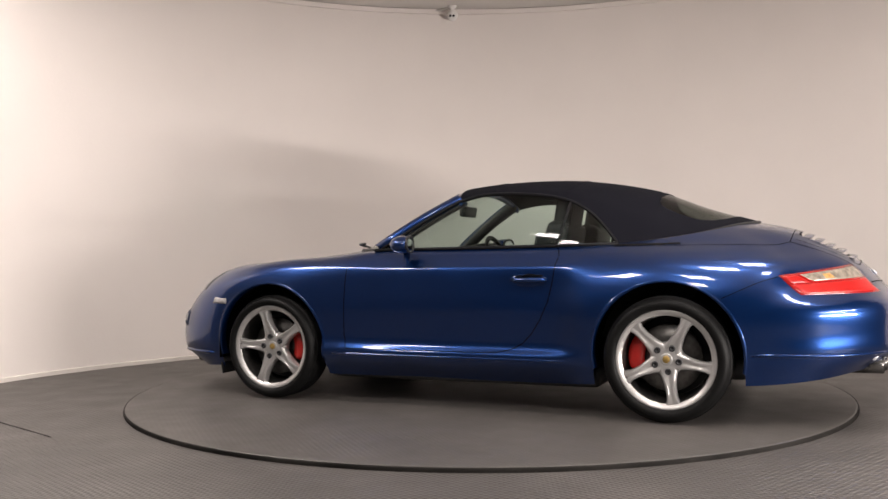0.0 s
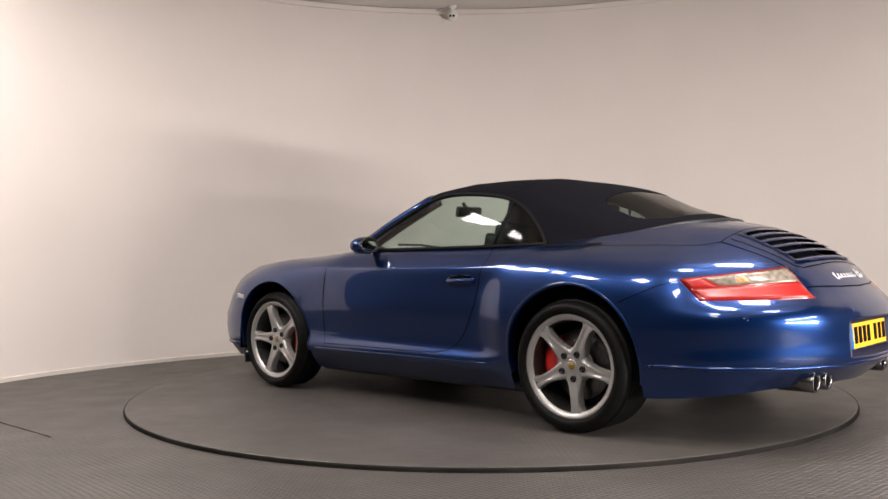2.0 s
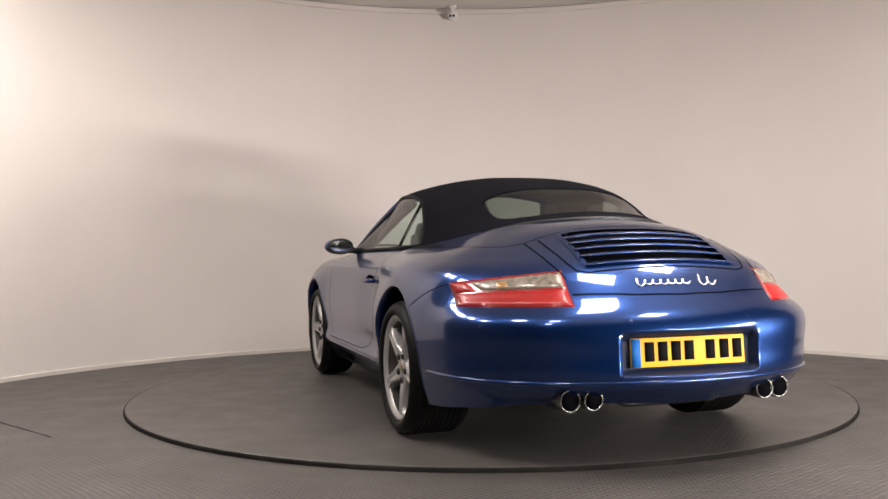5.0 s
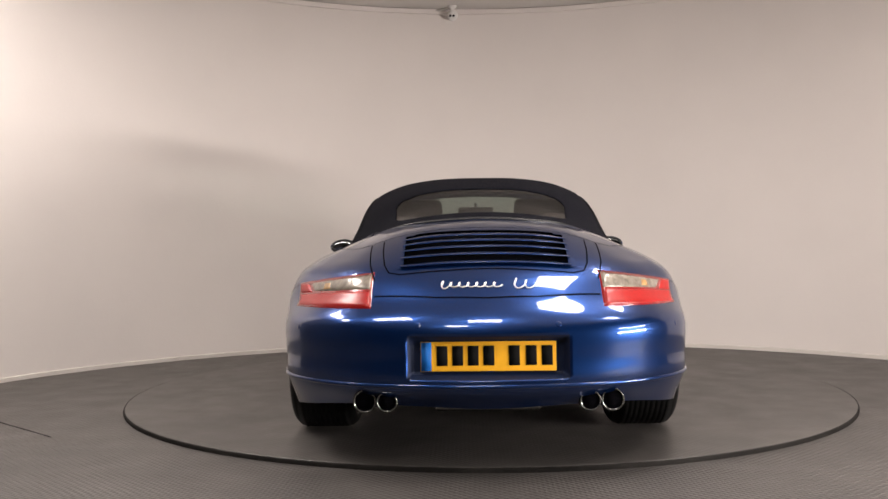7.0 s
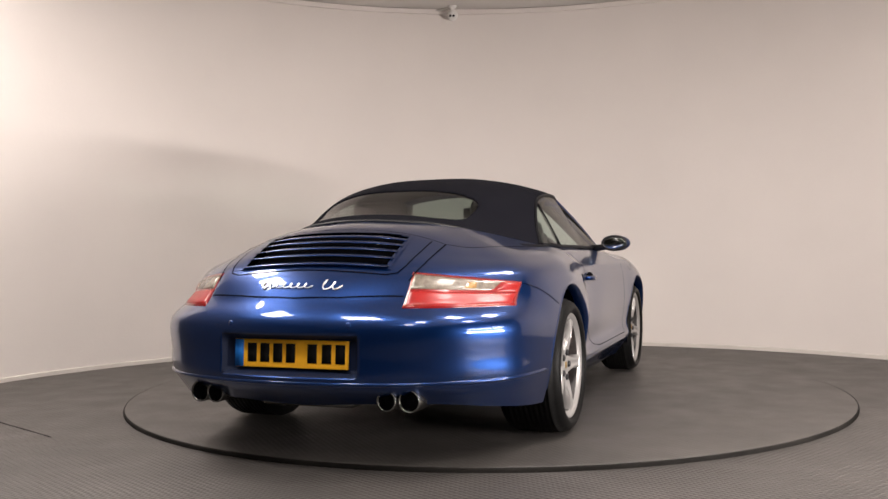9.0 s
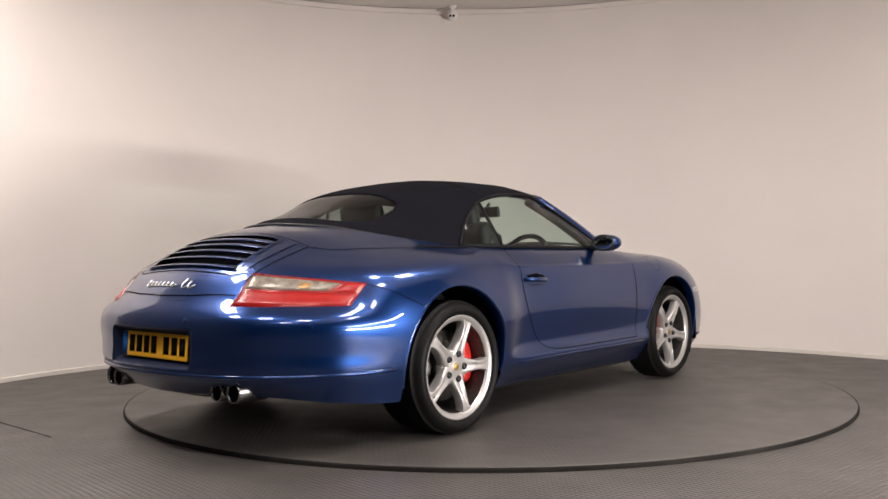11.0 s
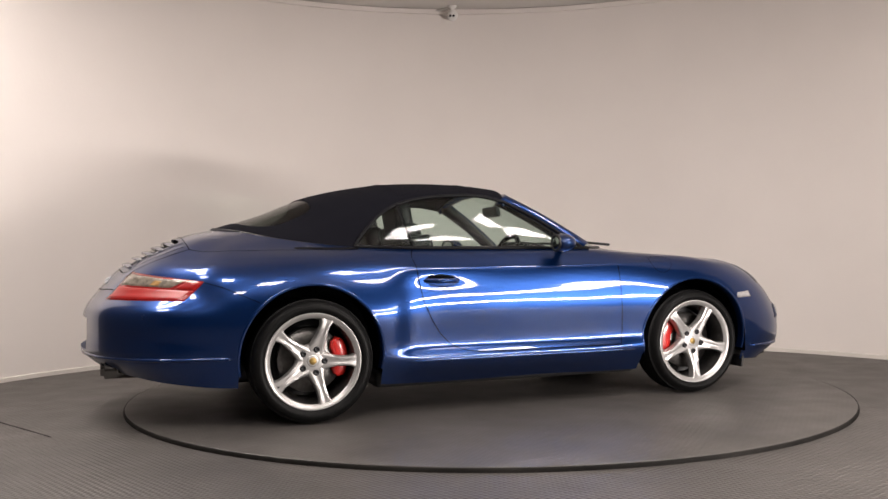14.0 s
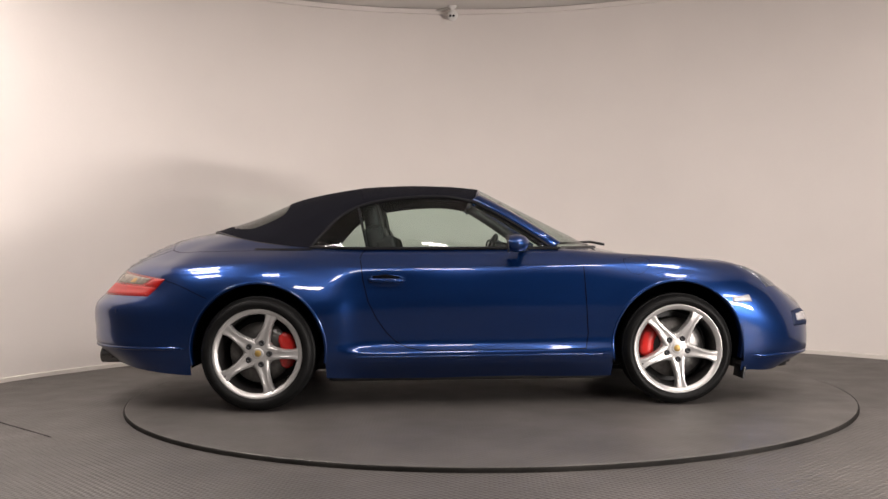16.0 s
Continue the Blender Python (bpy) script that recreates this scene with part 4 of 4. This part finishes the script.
        bm = box_bm(0.08, 0.20, 0.085, pose(-0.945, side * .44, .292, 0, 0, -side * 20), 0.045, 3)
        part("pipe_surround", bm, M_BLACK, car)
    # silencer and underbody
    part("silencer", box_bm(0.20, 0.44, 0.08, pose(-.85, 0, .269), 0.03, 3), M_STEEL, car, "dull steel silencer box")
    under = join(box_bm(1.62, 1.50, 0.10, pose(1.18, 0, .185), 0.03), box_bm(3.5, 1.04, 0.12, pose(1.38, 0, .235), 0.04), box_bm(0.34, 1.30, 0.08, pose(2.88, 0, .215), 0.03))
    part("underbody", under, M_BLACK, car, "black underbody tray")
    for side in (1, -1):
        part("mud_guard", box_bm(0.012, 0.16, 0.07, pose(2.735, side * .73, .165, 0, 10, 0), 0.004), M_BLACK, car)
        # sill ridge catching the light
        part("sill_ridge", tube_bm([(x, side * (.866 + .004 * (x < .6)), .287) for x in np.linspace(.47, 1.92, 16)], [0.004] + [0.008] * 14 + [0.004], 10), M_PAINT, car)
        # door handle in its dished recess
        hy = abs(tree.ray_cast(Vector((.715, side * 1.4, .715)), Vector((0, -side, 0)))[0].y)
        dish = bmesh.new()
        bmesh.ops.create_uvsphere(dish, u_segments=24, v_segments=10, radius=1.0, matrix=pose(.715, side * hy, .712) @ Matrix.Diagonal((.108, .004, .036, 1)))
        hd = part("handle_dish", dish, M_PAINT, car, "dished body-coloured handle recess")
        part("door_handle", tube_bm([(.622, side * (hy + .004), .716), (.645, side * (hy + .022), .716), (.715, side * (hy + .027), .714), (.785, side * (hy + .022), .712), (.808, side * (hy + .004), .712)], [.010, .013, .014, .013, .010], 12), M_PAINT, hd, "body-coloured door handle")
        # black strip that paints the shadow above the handle in its dish
        part("handle_shadow", tube_bm([(.64, side * (hy + .004), .734), (.715, side * (hy + .006), .738), (.79, side * (hy + .004), .730)], [.006, .011, .006], 8), M_SEAM_SHADE, hd)
        # door mirror
        bm = bmesh.new()
        bmesh.ops.create_uvsphere(bm, u_segments=28, v_segments=16, radius=1.0, matrix=Matrix.Diagonal((.074, .090, .050, 1)))
        for v in bm.verts:
            if v.co.x < -0.038:
                v.co.x = -0.038
            v.co.z += 0.10 * v.co.y * v.co.y * (-1)
        bm.transform(pose(1.442, side * .885, .914, 0, 0, side * 10))
        mir = part("door_mirror", bm, M_PAINT, car, "oval body-coloured door mirror")
        bm = bmesh.new()
        bmesh.ops.create_uvsphere(bm, u_segments=28, v_segments=8, radius=1.0, matrix=Matrix.Diagonal((.004, .074, .038, 1)))
        bm.transform(pose(1.442, side * .885, .914, 0, 0, side * 10) @ pose(-0.0405, 0, 0))
        part("mirror_glass", bm, M_MIRROR, mir, "silvered mirror glass")
        part("mirror_rim", tube_bm([pose(1.442, side * .885, .914, 0, 0, side * 10) @ Vector((-0.039, .079 * math.cos(a), .043 * math.sin(a))) for a in (2 * math.pi * i / 28 for i in range(29))], 0.008, 8), M_BLACK, mir)
        part("mirror_arm", tube_bm([(1.468, side * .85, .896), (1.485, side * .78, .888), (1.50, side * .72, .882)], [.022, .020, .026], 10), M_BLACK, mir)


def build_car():
    car = new("sports_car")
    tagged(car, "blue two-door convertible sports car with dark canvas roof raised", "car")
    tree = build_body(car)
    top = build_top(car)
    build_greenhouse(car, top)
    build_cabin(car)
    build_wheels(car)
    arch_lips(car, tree)
    build_tail_lights(car, tree)
    build_details(car, tree)
    return car


car = build_car()

# ---------------------------------------------------------------- fittings of the room


def build_ceiling_lights():
    first = None
    for px, py in PANELS:
        if first is None:
            first = new("ceiling_light")
            tagged(first, "square lit ceiling panel in a white frame", "ceiling light", "ceiling light panels")
            first.matrix_world = pose(px, py, CEIL)
            fr = join(*[box_bm(sx, sy, 0.028, pose(x, y, -0.014), 0.004) for sx, sy, x, y in ((0.03, 0.62, -.295, 0), (0.03, 0.62, .295, 0), (0.56, 0.03, 0, -.295), (0.56, 0.03, 0, .295))])
            part("frame", fr, M_WHITE, first, smooth=False)
            part("diffuser", box_bm(0.565, 0.565, 0.012, pose(0, 0, -0.012)), M_PANEL, first, smooth=False)
        else:
            copy_thing(first, pose(px, py, CEIL))


def build_light_stand():
    """A floor stand that carries two long lit strips, one above the other."""
    root = new("light_stand")
    tagged(root, "black floor stand with two long lit strip lamps", "light stand")
    root.matrix_world = pose(3.50, -3.6, FLOOR)
    inv = root.matrix_world.inverted()
    for m in STRIPS:
        lamp = part("strip_housing", box_bm(2.34, 0.16, 0.06, inv @ m @ pose(0, 0, 0.055), 0.012), M_BLACK, root)
        part("diffuser", box_bm(2.24, 0.12, 0.012, inv @ m @ pose(0, 0, 0.018)), M_PANEL, lamp, smooth=False)
    for sx in (-0.7, 0.7):
        foot = inv @ STRIPS[0] @ Vector((sx, 0, 0.11))
        part("post", tube_bm([(foot.x, foot.y, 0.0), (foot.x, foot.y, 1.32)], 0.018, 10), M_BLACK, root)
        part("foot", box_bm(0.42, 0.05, 0.03, pose(foot.x, foot.y, 0.015, 0, 0, 20), 0.008), M_BLACK, root)


def build_security_camera():
    root = new("security_camera")
    tagged(root, "small white security camera under the ceiling", "camera")
    root.matrix_world = pose(-0.262, 2.70, CEIL - 0.05, 0, 0, -4)
    part("bracket", join(lathe_bm([(0.001, 0.05), (0.04, 0.05), (0.042, 0.04), (0.02, 0.02), (0.016, -0.02)], 24, m=pose(0, 0, 0, 90, 0, 0)), box_bm(0.03, 0.03, 0.05, pose(0, 0, 0.0), 0.01)), M_WHITE, root)
    bm = bmesh.new()
    bmesh.ops.create_uvsphere(bm, u_segments=28, v_segments=18, radius=0.052, matrix=pose(0, -0.01, -0.045))
    part("housing", bm, M_WHITE, root)
    for x in (-0.014, 0.014):
        bm = bmesh.new()
        bmesh.ops.create_uvsphere(bm, u_segments=16, v_segments=10, radius=0.013, matrix=pose(x, -0.052, -0.058))
        part("lens", bm, M_TRIM, root, "dark lens")
    part("cable", tube_bm([(0.0, 0.03, 0.03), (-0.08, 0.06, 0.035), (-0.17, 0.07, 0.03)], 0.010, 8), M_CEIL, root)


def build_floor_joints():
    for a, b in (((-2.66, -1.06), (-2.15, -1.48)), ((2.30, -1.62), (3.4, -1.95)), ((-2.0, -2.75), (-1.72, -2.95))):
        d = Vector((b[0] - a[0], b[1] - a[1]))
        bm = box_bm(d.length, 0.006, 0.003, pose((a[0] + b[0]) / 2, (a[1] + b[1]) / 2, FLOOR + 0.001, 0, 0, math.degrees(math.atan2(d.y, d.x))))
        tagged(link("floor_joint", bm, M_GAP, smooth=False), "dark joint line in the grey floor", "floor joint", kind="structure")


build_ceiling_lights()
build_light_stand()
build_security_camera()
build_floor_joints()

# ---------------------------------------------------------------- what moves


def motions():
    spin, cx, cy = -9.7955, 1.3039, -0.0409
    rows_car, rows_table = [], []
    for k in range(33):
        t = 0.5 * k
        turn = 81.585 + spin * (t - 8)
        m = pose(0, 0, 0, 0, 0, turn)
        rows_table.append((t, m))
        rows_car.append((t, m @ pose(-cx, -cy, 0.004)))
    walk(turntable, rows_table)
    walk(car, rows_car)


motions()
